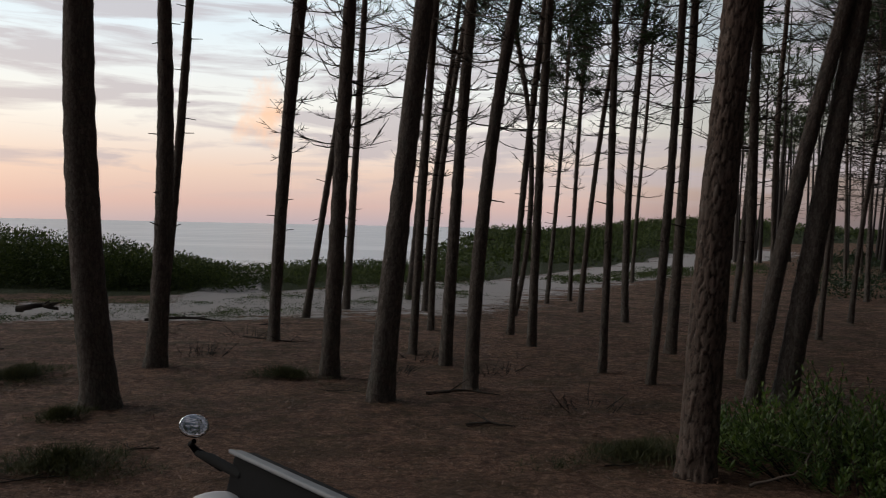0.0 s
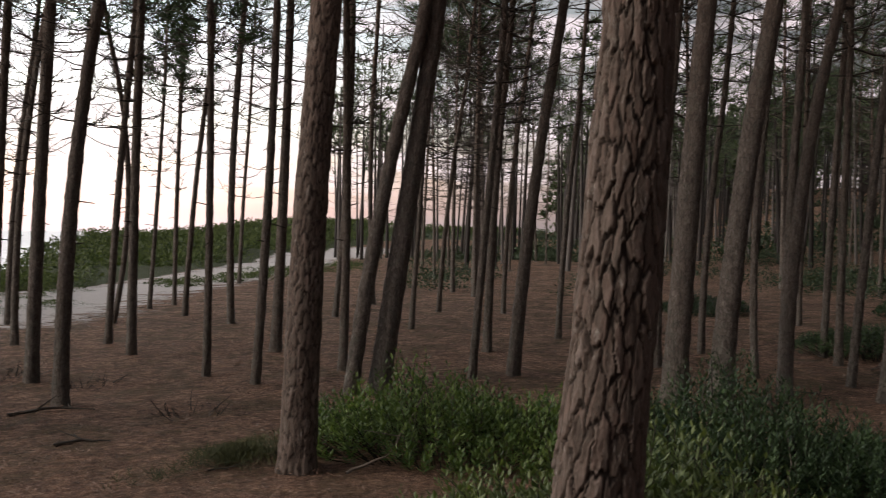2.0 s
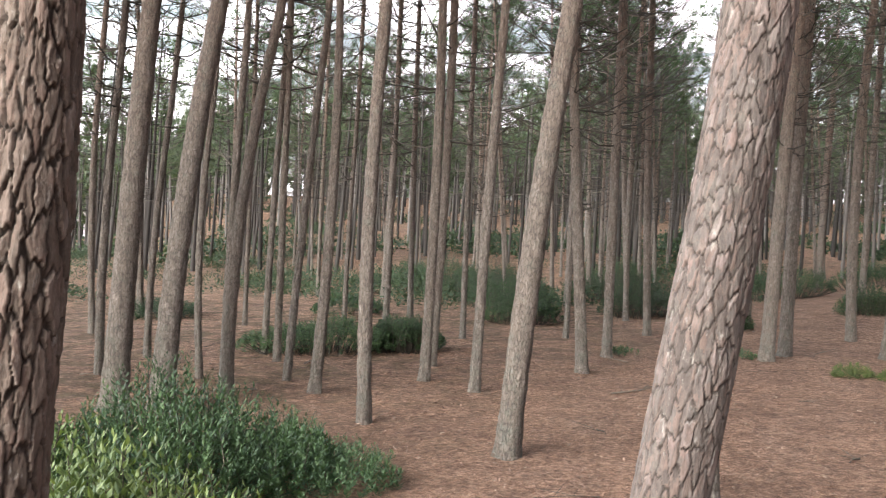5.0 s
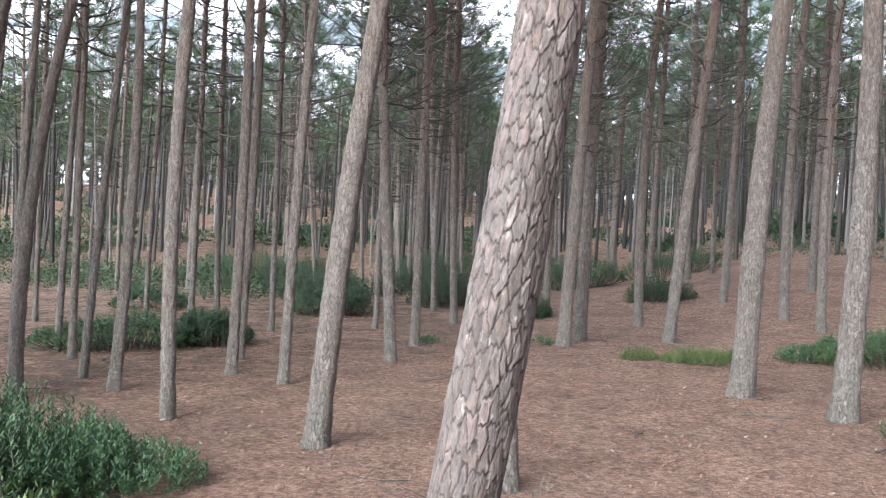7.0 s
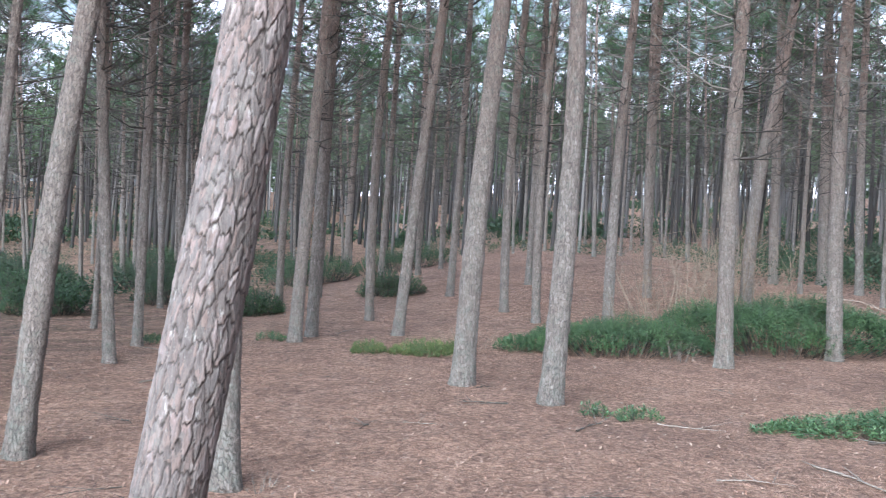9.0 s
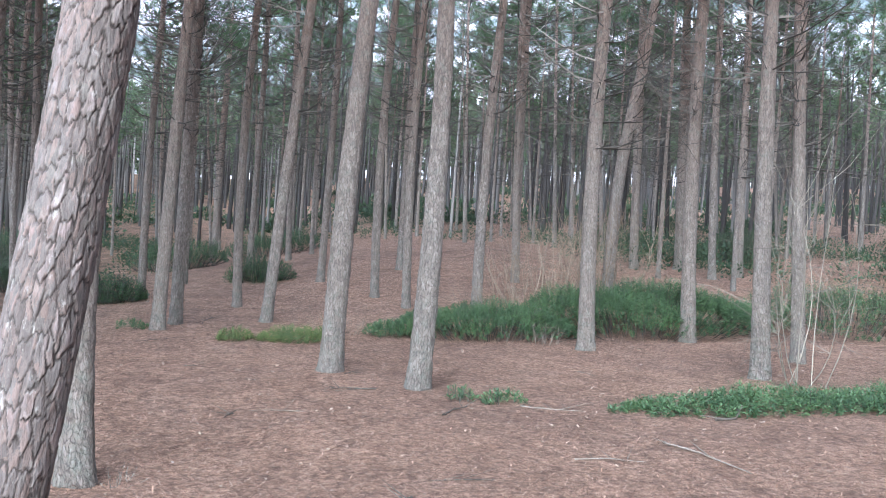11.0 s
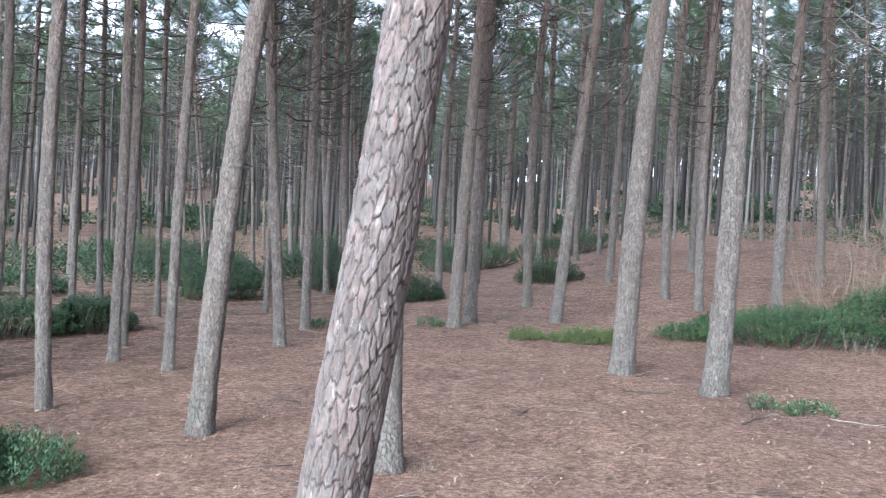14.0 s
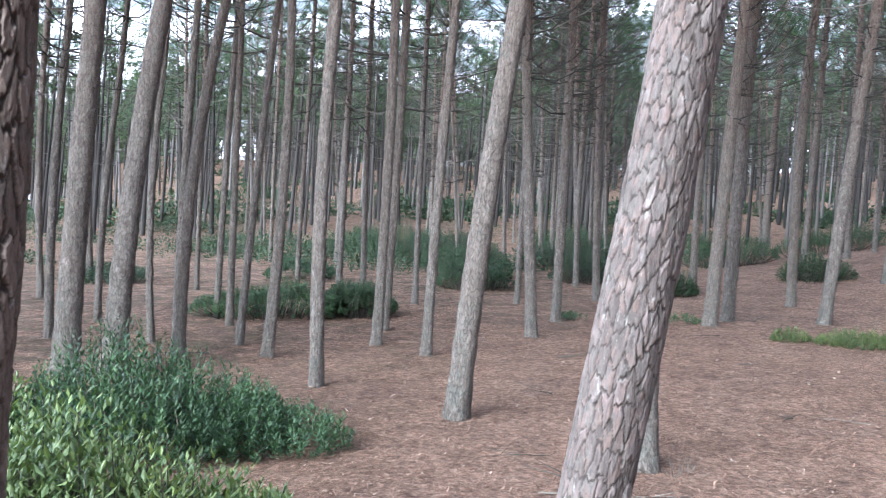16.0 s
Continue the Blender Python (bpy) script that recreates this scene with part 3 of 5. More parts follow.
PINE_LABEL = {
    "bare": "slim maritime pine with dead lower twigs beside the dune trail",
    "near": "maritime pine with thick plated bark rising from the needle floor",
    "wood": "tall straight maritime pine with grey-brown bark on needle litter",
    "lean": "leaning maritime pine with flaky grey and pink bark plates",
}


def pine(x, y, r0, r1, mid, top, height=0.0, look_of="wood", plate=(0.038, 0.085)):
    """One pine: its foot, radii at the foot and at top, and the offsets of two higher points of the stem."""
    far = math.hypot(x, y)
    seed = int(abs(x * 131 + y * 717)) % 9973
    g = random.Random(seed)
    seaward = y > 8.5 and x < 5.0
    height = height or (g.uniform(7.0, 8.6) if seaward else g.uniform(9.5, 12.0))
    if look_of == "wood" and seaward:
        look_of = "bare"
    axis = stem_axis(mid, top, height)
    sides, rings = (200, 570) if far < 3.5 else (84, 301)
    root = tagged(new("pine_tree"), PINE_LABEL[look_of], "pine tree", "pines of the wood")
    root.location = (x, y, float(ground_z(x, y)))
    if far < 5.0 or plate[1] > 0.1:
        part("trunk", trunk_mesh(axis, r0, max(r1, 0.03), top[2], sides, rings, seed % 97, 0.020 if look_of == "near" else 0.014 if plate[1] > 0.1 else 0.009, plate), BARK if look_of == "near" or plate[1] > 0.1 else GREY_BARK, root)
    else:
        part("trunk", trunk_mesh(axis, r0, max(r1, 0.03), top[2], 40 if far < 7.5 else 24 if far < 13 else 14, 160 if far < 7.5 else 110 if far < 10.5 else 60, seed % 97, 0.0045, plate, math.atan2(y, x)), FINE_BARK, root)
    start = g.uniform(2.6, 3.8) + (1.6 if far < 11 else 0.0) if not seaward else g.uniform(2.3, 3.2) if x > -2.2 else 4.7
    live = height * (0.60 if not seaward else 0.66 if x < 1 else 0.57)
    tufts, per, width = ((160, 18, 0.014) if far > 13 else (110, 16, 0.014)) if not seaward else (70, 12, 0.014) if x < 1 else (150, 14, 0.018)
    crown = crown_mesh(axis, start, live, 1.7 if not seaward else 0.75 if x < -1.2 else 1.0, tufts, per, seed, width, 3 if not seaward else 5, 0.26, 0 if seaward else 20 if y > 1.1 * x else 55)
    part("crown", crown, None, root)
    return root


pine(1.674, 2.388, 0.154, 0.110, (0.109, -0.115, 1.5), (0.136, -0.17, 2.3), 12.0, "near", (0.052, 0.125))
pine(2.714, 0.882, 0.112, 0.101, (0.094, -0.260, 1.5), (0.143, -0.365, 2.3), 11.5, "lean", (0.040, 0.074))
pine(-2.75, 7.79, 0.151, 0.121, (-0.14, -0.05, 1.45), (-0.21, -0.07, 3.44))
pine(-2.89, 9.80, 0.110, 0.073, (0.06, 0.02, 1.54), (0.04, 0.01, 3.96))
pine(-3.36, 11.57, 0.058, 0.051, (0.16, 0.05, 2.04), (0.30, 0.09, 4.42))
pine(-2.03, 12.27, 0.077, 0.092, (0.08, 0.01, 1.94), (0.28, 0.05, 4.61))
pine(-0.98, 9.45, 0.095, 0.065, (0.07, 0.01, 1.88), (0.15, 0.02, 3.93))
pine(-2.01, 15.37, 0.062, 0.053, (0.23, 0.03, 1.56), (0.50, 0.06, 3.49))
pine(-1.49, 17.26, 0.076, 0.059, (0.12, 0.01, 2.64), (0.25, 0.02, 5.86))
pine(-0.39, 8.25, 0.119, 0.083, (0.14, 0.01, 1.60), (0.34, 0.02, 3.65))
pine(-0.13, 11.22, 0.053, 0.046, (0.07, 0.00, 1.74), (0.20, 0.00, 4.39))
pine(0.02, 17.00, 0.059, 0.048, (0.12, -0.00, 2.24), (0.41, -0.00, 4.57))
pine(0.11, 13.80, 0.052, 0.043, (0.12, -0.00, 2.47), (0.45, -0.00, 4.79))
pine(0.26, 10.53, 0.073, 0.060, (0.09, -0.00, 1.94), (0.22, -0.01, 4.23))
pine(0.48, 8.97, 0.073, 0.056, (0.10, -0.01, 1.89), (0.36, -0.02, 3.85))
pine(-0.35, 19.51, 0.061, 0.055, (0.16, 0.00, 1.83), (0.33, 0.01, 4.27))
pine(1.30, 13.49, 0.051, 0.047, (0.17, -0.02, 2.47), (0.37, -0.04, 4.57))
pine(1.63, 16.24, 0.051, 0.041, (0.21, -0.02, 3.26), (-0.03, 0.00, 4.77))
pine(1.46, 12.18, 0.061, 0.054, (0.06, -0.01, 2.39), (0.14, -0.02, 4.66))
pine(2.61, 19.18, 0.048, 0.036, (0.20, -0.03, 2.85), (0.31, -0.04, 4.64))
pine(3.24, 20.05, 0.050, 0.044, (0.08, -0.01, 2.92), (0.17, -0.03, 5.04))
pine(2.95, 17.02, 0.054, 0.043, (0.23, -0.04, 2.73), (0.45, -0.08, 4.53))
pine(2.03, 10.18, 0.044, 0.037, (0.04, -0.01, 1.95), (0.05, -0.01, 4.11))
pine(3.45, 15.43, 0.063, 0.053, (0.01, -0.00, 2.15), (0.22, -0.05, 5.32))
pine(6.31, 27.39, 0.060, 0.052, (0.11, -0.02, 2.24), (0.28, -0.06, 4.64))
pine(2.39, 9.40, 0.050, 0.038, (0.13, -0.03, 1.94), (0.22, -0.05, 3.96))
pine(3.27, 11.87, 0.075, 0.052, (0.08, -0.02, 1.67), (0.19, -0.05, 4.62))
pine(1.80, 5.82, 0.122, 0.103, (0.06, -0.02, 1.46), (0.17, -0.06, 3.04), 0.0, "wood", (0.046, 0.12))
pine(3.53, 9.89, 0.053, 0.044, (0.04, -0.01, 1.68), (0.04, -0.01, 3.35))
pine(3.09, 8.39, 0.077, 0.066, (0.22, -0.08, 1.51), (0.64, -0.24, 3.57))
pine(3.38, 8.38, 0.114, 0.088, (0.21, -0.09, 1.52), (0.52, -0.21, 3.69))
pine(6.02, 13.64, 0.047, 0.039, (0.07, -0.03, 1.04), (0.15, -0.07, 2.33))
pine(5.45, 15.84, 0.056, 0.061, (0.19, -0.06, 2.35), (0.30, -0.10, 5.71))
pine(7.20, 18.43, 0.055, 0.049, (-0.05, 0.02, 3.46), (0.06, -0.02, 5.76))
pine(7.69, 16.12, 0.050, 0.039, (0.20, -0.09, 2.42), (0.47, -0.22, 4.42))
pine(4.65, 8.81, 0.044, 0.037, (0.15, -0.08, 1.94), (0.29, -0.15, 3.79))
pine(5.79, 10.57, 0.060, 0.045, (0.08, -0.04, 2.01), (0.25, -0.13, 4.18))
pine(8.80, 15.49, 0.050, 0.045, (0.12, -0.07, 2.43), (0.38, -0.21, 4.75))
pine(5.18, 8.82, 0.077, 0.054, (0.16, -0.09, 1.76), (0.46, -0.26, 4.04))
pine(7.47, 11.45, 0.047, 0.038, (0.12, -0.07, 2.07), (0.23, -0.15, 3.34))
pine(6.97, 8.52, 0.051, 0.041, (0.03, -0.02, 1.64), (0.13, -0.10, 3.33))
pine(5.70, 6.70, 0.120, 0.087, (0.11, -0.09, 2.17), (0.21, -0.18, 3.78))
pine(8.20, 9.16, 0.045, 0.038, (0.06, -0.05, 1.64), (0.18, -0.16, 3.14))
pine(5.96, 6.38, 0.112, 0.080, (0.11, -0.10, 1.63), (0.34, -0.31, 3.73))
pine(7.41, 7.40, 0.041, 0.032, (-0.01, 0.01, 1.64), (0.06, -0.06, 2.90))
pine(7.06, 6.69, 0.048, 0.036, (0.05, -0.05, 1.94), (0.11, -0.12, 3.42))
pine(6.81, 6.40, 0.068, 0.048, (0.08, -0.09, 1.92), (0.30, -0.32, 3.73))
pine(7.94, 6.60, 0.046, 0.037, (0.11, -0.13, 1.94), (0.24, -0.28, 3.86))
pine(7.55, 5.89, 0.062, 0.039, (0.08, -0.10, 1.64), (0.12, -0.15, 3.84))
pine(6.61, 4.57, 0.062, 0.055, (0.01, -0.01, 1.86), (0.06, -0.09, 3.44))
pine(9.70, 12.16, 0.056, 0.047, (-0.02, 0.02, 2.55), (0.08, -0.06, 4.77))
pine(9.38, 8.24, 0.046, 0.035, (0.08, -0.08, 2.40), (0.18, -0.19, 4.69))
pine(8.94, 7.63, 0.047, 0.036, (0.04, -0.04, 2.35), (0.06, -0.07, 3.79))
pine(13.31, 9.90, 0.046, 0.041, (0.05, -0.06, 2.16), (0.10, -0.13, 3.69))
pine(14.71, 9.95, 0.061, 0.050, (0.06, -0.08, 2.97), (0.09, -0.13, 5.15))
pine(8.90, 5.40, 0.061, 0.048, (0.04, -0.06, 1.63), (0.07, -0.11, 4.16))
pine(9.92, 5.93, 0.057, 0.050, (0.05, -0.08, 1.63), (0.10, -0.17, 4.45))
pine(13.00, 7.25, 0.050, 0.041, (0.02, -0.04, 2.56), (0.05, -0.08, 4.82))
pine(8.67, 4.62, 0.057, 0.045, (0.05, -0.09, 1.93), (0.12, -0.21, 4.00))
pine(6.26, 3.00, 0.096, 0.075, (0.08, -0.15, 1.62), (0.18, -0.36, 3.26))
pine(14.31, 6.00, 0.047, 0.047, (0.02, -0.05, 1.65), (0.03, -0.07, 4.43))
pine(10.65, 4.20, 0.075, 0.055, (-0.04, 0.10, 1.98), (-0.07, 0.18, 3.95))
pine(12.39, 4.55, 0.071, 0.055, (0.02, -0.05, 2.43), (0.04, -0.11, 4.75))
pine(15.75, 5.07, 0.068, 0.058, (-0.02, 0.05, 2.62), (-0.01, 0.04, 5.51))
pine(20.58, 7.13, 0.065, 0.058, (-0.04, 0.11, 1.94), (-0.07, 0.18, 4.90))
pine(5.77, 1.42, 0.106, 0.079, (0.01, 0.0, 1.26), (0.05, -0.19, 3.07))
pine(18.51, 6.45, 0.060, 0.054, (0.00, -0.00, 1.91), (0.04, -0.12, 4.65))
pine(17.77, 3.82, 0.079, 0.056, (0.02, -0.08, 2.79), (0.05, -0.24, 5.26))
pine(13.35, 2.57, 0.101, 0.076, (0.03, -0.14, 2.29), (0.07, -0.34, 5.06))
pine(14.07, 2.46, 0.097, 0.075, (0.02, -0.09, 2.33), (0.04, -0.24, 5.23))
pine(16.36, 1.85, 0.082, 0.066, (0.00, -0.03, 2.70), (0.03, -0.25, 5.75))
pine(14.52, 1.16, 0.095, 0.077, (0.02, -0.23, 2.19), (0.05, -0.57, 5.14))
pine(21.65, 2.29, 0.074, 0.061, (0.02, -0.15, 2.87), (0.03, -0.28, 5.83))
pine(10.03, 0.02, 0.129, 0.092, (0.00, -0.12, 2.03), (0.00, -0.31, 4.15))
pine(17.58, -0.59, 0.086, 0.070, (-0.00, -0.03, 2.71), (-0.01, -0.22, 5.48))
pine(16.33, -1.13, 0.079, 0.065, (-0.00, -0.02, 2.70), (-0.01, -0.16, 5.36))
pine(9.08, -0.86, 0.120, 0.079, (-0.01, -0.11, 1.73), (-0.01, -0.16, 3.89))
pine(16.70, -2.45, 0.100, 0.080, (-0.01, -0.09, 2.71), (-0.04, -0.29, 5.39))
pine(19.91, 0.54, 0.086, 0.068, (0.00, -0.14, 2.73), (0.01, -0.24, 5.17))
pine(20.90, -3.90, 0.094, 0.081, (-0.00, -0.01, 2.88), (-0.01, -0.07, 5.61))
pine(12.16, -3.36, 0.114, 0.082, (-0.00, -0.00, 2.54), (-0.03, -0.09, 4.67))
pine(18.87, -5.55, 0.139, 0.111, (-0.03, -0.11, 2.17), (-0.14, -0.49, 4.58))
pine(15.38, 9.82, 0.062, 0.051, (0.00, -0.00, 2.06), (0.02, -0.03, 4.62))
pine(21.46, -1.25, 0.092, 0.079, (-0.00, -0.08, 2.62), (-0.01, -0.18, 5.22))
pine(33.50, 4.91, 0.127, 0.105, (0.02, -0.12, 3.27), (0.05, -0.33, 7.06))
pine(19.75, -3.70, 0.086, 0.074, (0.01, 0.04, 2.36), (0.01, 0.04, 5.28))
pine(13.50, -5.29, 0.118, 0.088, (0.01, 0.04, 2.53), (-0.01, -0.02, 5.02))
pine(22.25, -7.13, 0.111, 0.097, (0.00, 0.01, 2.64), (0.00, 0.00, 5.39))
pine(22.34, -8.35, 0.140, 0.119, (0.01, 0.02, 2.40), (0.02, 0.05, 5.45))
pine(10.04, -4.84, 0.110, 0.075, (0.02, 0.04, 2.14), (0.02, 0.04, 4.18))
pine(11.58, -6.07, 0.094, 0.072, (0.04, 0.07, 2.24), (0.07, 0.14, 4.61))
pine(20.86, -8.61, 0.091, 0.078, (0.02, 0.05, 2.48), (0.02, 0.04, 5.32))
pine(21.25, -9.43, 0.093, 0.080, (-0.00, -0.00, 2.50), (-0.00, -0.00, 5.40))
pine(25.42, 1.65, 0.079, 0.071, (-0.00, 0.00, 2.36), (0.00, -0.05, 5.50))
pine(12.41, 11.46, 0.044, 0.039, (0.03, -0.03, 2.04), (0.07, -0.07, 4.27))


def free_spot(spots, x, y, gap):
    return all((x - a) ** 2 + (y - b) ** 2 > gap * gap for a, b in spots)


def wood_pine(x, y, g):
    """A pine of the inner wood, with a fuller crown than those by the clearing."""
    a = g.uniform(0, 6.28)
    lean = [g.uniform(0.0, 0.10) * f for f in (math.cos(a), math.sin(a))]
    mid, top = (lean[0], lean[1] - 0.04, 2.0), (2.4 * lean[0], 2.4 * lean[1] - 0.12, 4.5)
    height, seed = g.uniform(9.6, 12.0), g.randint(1, 9000)
    axis = stem_axis(mid, top, height)
    root = tagged(new("pine_tree"), "tall dark pine with a full green crown in the inner wood", "pine tree", "pines of the wood")
    root.location = (x, y, float(ground_z(x, y)))
    part("trunk", trunk_mesh(axis, g.uniform(0.05, 0.08), 0.042, 4.5, 12, 40, seed % 97, 0.003, (0.04, 0.09), 0.0), FINE_BARK, root)
    part("crown", crown_mesh(axis, 2.5, height * 0.55, 1.8, 175, 20, seed, 0.014, 4, 0.26, 34), None, root)
    return root


def plant_woods():
    """More pines behind those by the clearing: copies of eight, each turned and scaled."""
    g = random.Random(5)
    spots = [(o.location.x, o.location.y) for o in bpy.data.objects if o.name.startswith("pine_tree")]
    kinds = []
    for k in range(8):
        x, y = 24 + 3.1 * k, 13 - 3.9 * k
        kinds.append(wood_pine(x, y, g))
        spots.append((x, y))
    made = 0
    for _ in range(9000):
        if made >= 135:
            break
        az, d = radians(g.uniform(17, 136)), 16 + 32 * g.random() ** 0.75
        x, y = d * math.sin(az), d * math.cos(az)
        if not free_spot(spots, x, y, 1.2) or (75 < math.degrees(az) < 92 and g.random() < 0.3) or (d < 21 and 45 < math.degrees(az) < 118 and g.random() < 0.75):
            continue
        if y > 2.9 * x or (13 < x < 24 and -6 < y < 2) or (y > 1.2 * x and g.random() < (0.6 if y > 1.6 * x else 0.45)) or (32 < math.degrees(az) < 60 and d < 42 and g.random() < 0.85):
            continue
        spots.append((x, y))
        made += 1
        ob = copy_thing(g.choice(kinds), pose(x, y, float(ground_z(x, y)), 0, 0, g.uniform(0, 360)))
        s = g.uniform(0.85, 1.12)
        ob.scale = (s, s, s * g.uniform(0.92, 1.08))
    made = 0
    for _ in range(1500):
        # unseen pines added behind the onlooker, to close the wood and shade it
        if made >= 55:
            break
        az, d = radians(g.uniform(138, 268)), g.uniform(5.5, 32)
        x, y = d * math.sin(az), d * math.cos(az)
        if free_spot(spots, x, y, 2.0):
            spots.append((x, y))
            made += 1
            copy_thing(g.choice(kinds), pose(x, y, float(ground_z(x, y)), 0, 0, g.uniform(0, 360)))


def far_woods():
    """The depth of the wood: hundreds of stems and crowns that nobody could count."""
    g = np.random.default_rng(3)
    stems, wood, green = Soup(), Soup(), Soup()
    for k in range(2900):
        az, d = np.radians(g.uniform(14, 140)), 36 + 130 * g.random() ** 0.85
        x, y = d * np.sin(az), d * np.cos(az)
        if y > 3.0 * x or (y > 62 and x < 42) or (az < 0.57 and (d > 72 or k % 3 == 0)):
            continue
        z, h = float(ground_z(x, y)), g.uniform(7.4, 10.4) + 0.015 * d
        lean = g.normal(0, 0.035, 2) + (0.02, -0.03)
        zz = np.linspace(-0.2, h, 6)
        pts = np.stack([x + lean[0] * zz, y + lean[1] * zz, z + zz], -1)
        stems.tube(pts, np.linspace(g.uniform(0.065, 0.12) * (1 if d < 80 else 1.5), 0.02, 6), 6)
        for _ in range(12):
            s = g.uniform(0.3, 0.85)
            a = g.uniform(0, 6.28)
            ln = g.uniform(0.6, 1.6)
            p = np.array([x + lean[0] * h * s, y + lean[1] * h * s, z + h * s])
            wood.tube([p, p + [np.cos(a) * ln, np.sin(a) * ln, ln * g.uniform(-0.2, 0.5)]], [0.016, 0.006], 3)
        open_side = az < 0.57
        gap = 1.57 < az < 1.71 or 1.77 < az < 1.93
        n = 27 if d < 80 else 22 if d < 118 or gap else 30
        low = 0.66 if open_side else 0.50 if d < 80 else 0.26 if d < 118 or gap else 0.02
        bough = g.integers(0, 8, n)
        a, s, rr = (g.uniform(*lim, 8)[bough] for lim in ((0, 6.28), (low, 1.0), (0.3, 1.0)))
        a, s = a + g.normal(0, 0.3, n), s + g.normal(0, 0.03, n)
        rad = 1.7 * rr * (1.15 - 0.75 * (s - 0.46) / 0.54)
        at = np.stack([x + lean[0] * h * s + rad * np.cos(a), y + lean[1] * h * s + rad * np.sin(a), z + h * s + 0.25 * rad], -1)
        way = np.stack([np.cos(a) * 0.6, np.sin(a) * 0.6, np.full(n, 0.5)], -1)
        needle_tuft(green, at + g.normal(0, 0.15, (n, 3)), way, 0.40 if d < 80 else 0.65, 0.042 if d < 80 else 0.16, 11 if d < 80 else 8)
    root = tagged(new("far_woods"), "deep stand of tall thin pines closing the wood", "woods", kind="stuff")
    part("stem_mass", stems.mesh("stem_mass"), SHADED_BARK, root)
    part("crown_mass", two_tone("crown_mass", wood, green, TWIG, HAZED_NEEDLES), None, root)


plant_woods()
far_woods()


# ---- shrubs ----
def leaves(soup, at, way, side, length, width):
    """Folded pointed leaves, four corners each."""
    n = np.cross(way, side)
    a = at
    m = at + way * length[:, None] * 0.5
    b = m + side * width[:, None] * 0.5 + n * width[:, None] * 0.18
    d = m - side * width[:, None] * 0.5 + n * width[:, None] * 0.18
    c = at + way * length[:, None]
    soup.add(np.stack([a, b, c, d], 1), np.arange(4 * len(at)).reshape(-1, 4))


def shrub(x, y, rx, ry, turn, height, shoots, per, leaf, mat, label, name="shrub", seed=1, spiky=0.25, flatness=0.0, slim=0.40):
    """A leafy shrub over an oval patch: upright shoots, each with leaves all along its upper half."""
    g = np.random.default_rng(seed)
    ca, sa = math.cos(radians(turn)), math.sin(radians(turn))
    root = tagged(new(name), label, "shrub")
    z0 = float(ground_z(x, y))
    root.location = (x, y, z0)
    rho, th = np.sqrt(g.random(shoots)), g.uniform(0, 2 * np.pi, shoots)
    if slim < 0.1:
        # grass thins out towards a ragged edge
        rho = np.abs(g.normal(0, 0.5, shoots)) * (1 + 0.35 * np.sin(3 * th + seed) + 0.2 * np.sin(5 * th + 2 * seed))
    u, v = rx * rho * np.cos(th), ry * rho * np.sin(th)
    px, py = u * ca - v * sa, u * sa + v * ca
    lump = 0.72 + 0.28 * np.sin(px * 3.1 + seed) * np.cos(py * 2.7 + 2 * seed)
    if flatness:
        lump = 0.80 + 0.13 * np.sin(px * 6.3 + seed) * np.cos(py * 5.1 + 2 * seed) + 0.10 * np.sin(px * 2.3 - py * 3.1 + seed)
    top = height * np.sqrt(np.clip(1.02 - np.abs(rho) ** 2.6, 0.05, 1)) * lump * g.uniform(1 - spiky, 1 + spiky, shoots)
    gz = ground_z(x + px, y + py) - z0
    out = np.stack([np.cos(th) * ca - np.sin(th) * sa, np.cos(th) * sa + np.sin(th) * ca], -1) * rho[:, None] * 0.35
    tilt = np.stack([out[:, 0] + g.normal(0, 0.22, shoots), out[:, 1] + g.normal(0, 0.22, shoots), np.ones(shoots)], -1)
    tilt /= np.linalg.norm(tilt, axis=1, keepdims=True)
    tip = np.stack([px, py, gz + top], -1)
    bottom = np.stack([px * 0.75, py * 0.75, gz - 0.03], -1)
    wood, green = Soup(), Soup()
    for k in range(0, shoots, max(1, shoots // (260 if height > 0.5 else 12))):
        mid = tip[k] - tilt[k] * top[k] * 0.45
        wood.tube([bottom[k], mid, tip[k]], [0.006, 0.004, 0.002], 3)
    span = np.minimum(top * 0.9, 0.14 + leaf * 3.2) if height < 0.5 or shoots < 300 else top * (0.8 - 0.42 * flatness)
    s = np.linspace(0, 1, per)[None, :] * np.ones((shoots, 1)) + g.uniform(-0.03, 0.03, (shoots, per))
    at = tip[:, None] - tilt[:, None] * (span[:, None] * s)[..., None]
    ang = np.arange(per)[None, :] * 2.4 + g.uniform(0, 6.28, (shoots, 1))
    flat = np.stack([np.cos(ang), np.sin(ang), np.zeros_like(ang)], -1)
    way = flat * (0.55 + 0.45 * s[..., None] + 0.3 * flatness) + tilt[:, None] * (0.95 - 0.55 * s[..., None] - 0.45 * flatness) + g.normal(0, 0.15 + 0.3 * flatness, flat.shape)
    way /= np.linalg.norm(way, axis=2, keepdims=True)
    side = np.cross(way, np.array([0, 0, 1.0]) + g.normal(0, 0.2, way.shape))
    side /= np.linalg.norm(side, axis=2, keepdims=True) + 1e-9
    ln = leaf * g.uniform(0.65, 1.2, (shoots, per)) * (0.6 + 0.4 * np.minimum(1, s * 3))
    leaves(green, at.reshape(-1, 3), way.reshape(-1, 3), side.reshape(-1, 3), ln.ravel(), ln.ravel() * slim)
    if height > 0.5:
        part("branchwork", wood.mesh("branchwork"), TWIG, root)
        part("foliage", green.mesh("foliage", False), mat, root)
    else:
        part("foliage", two_tone("foliage", wood, green, TWIG, mat), None, root)
    return root


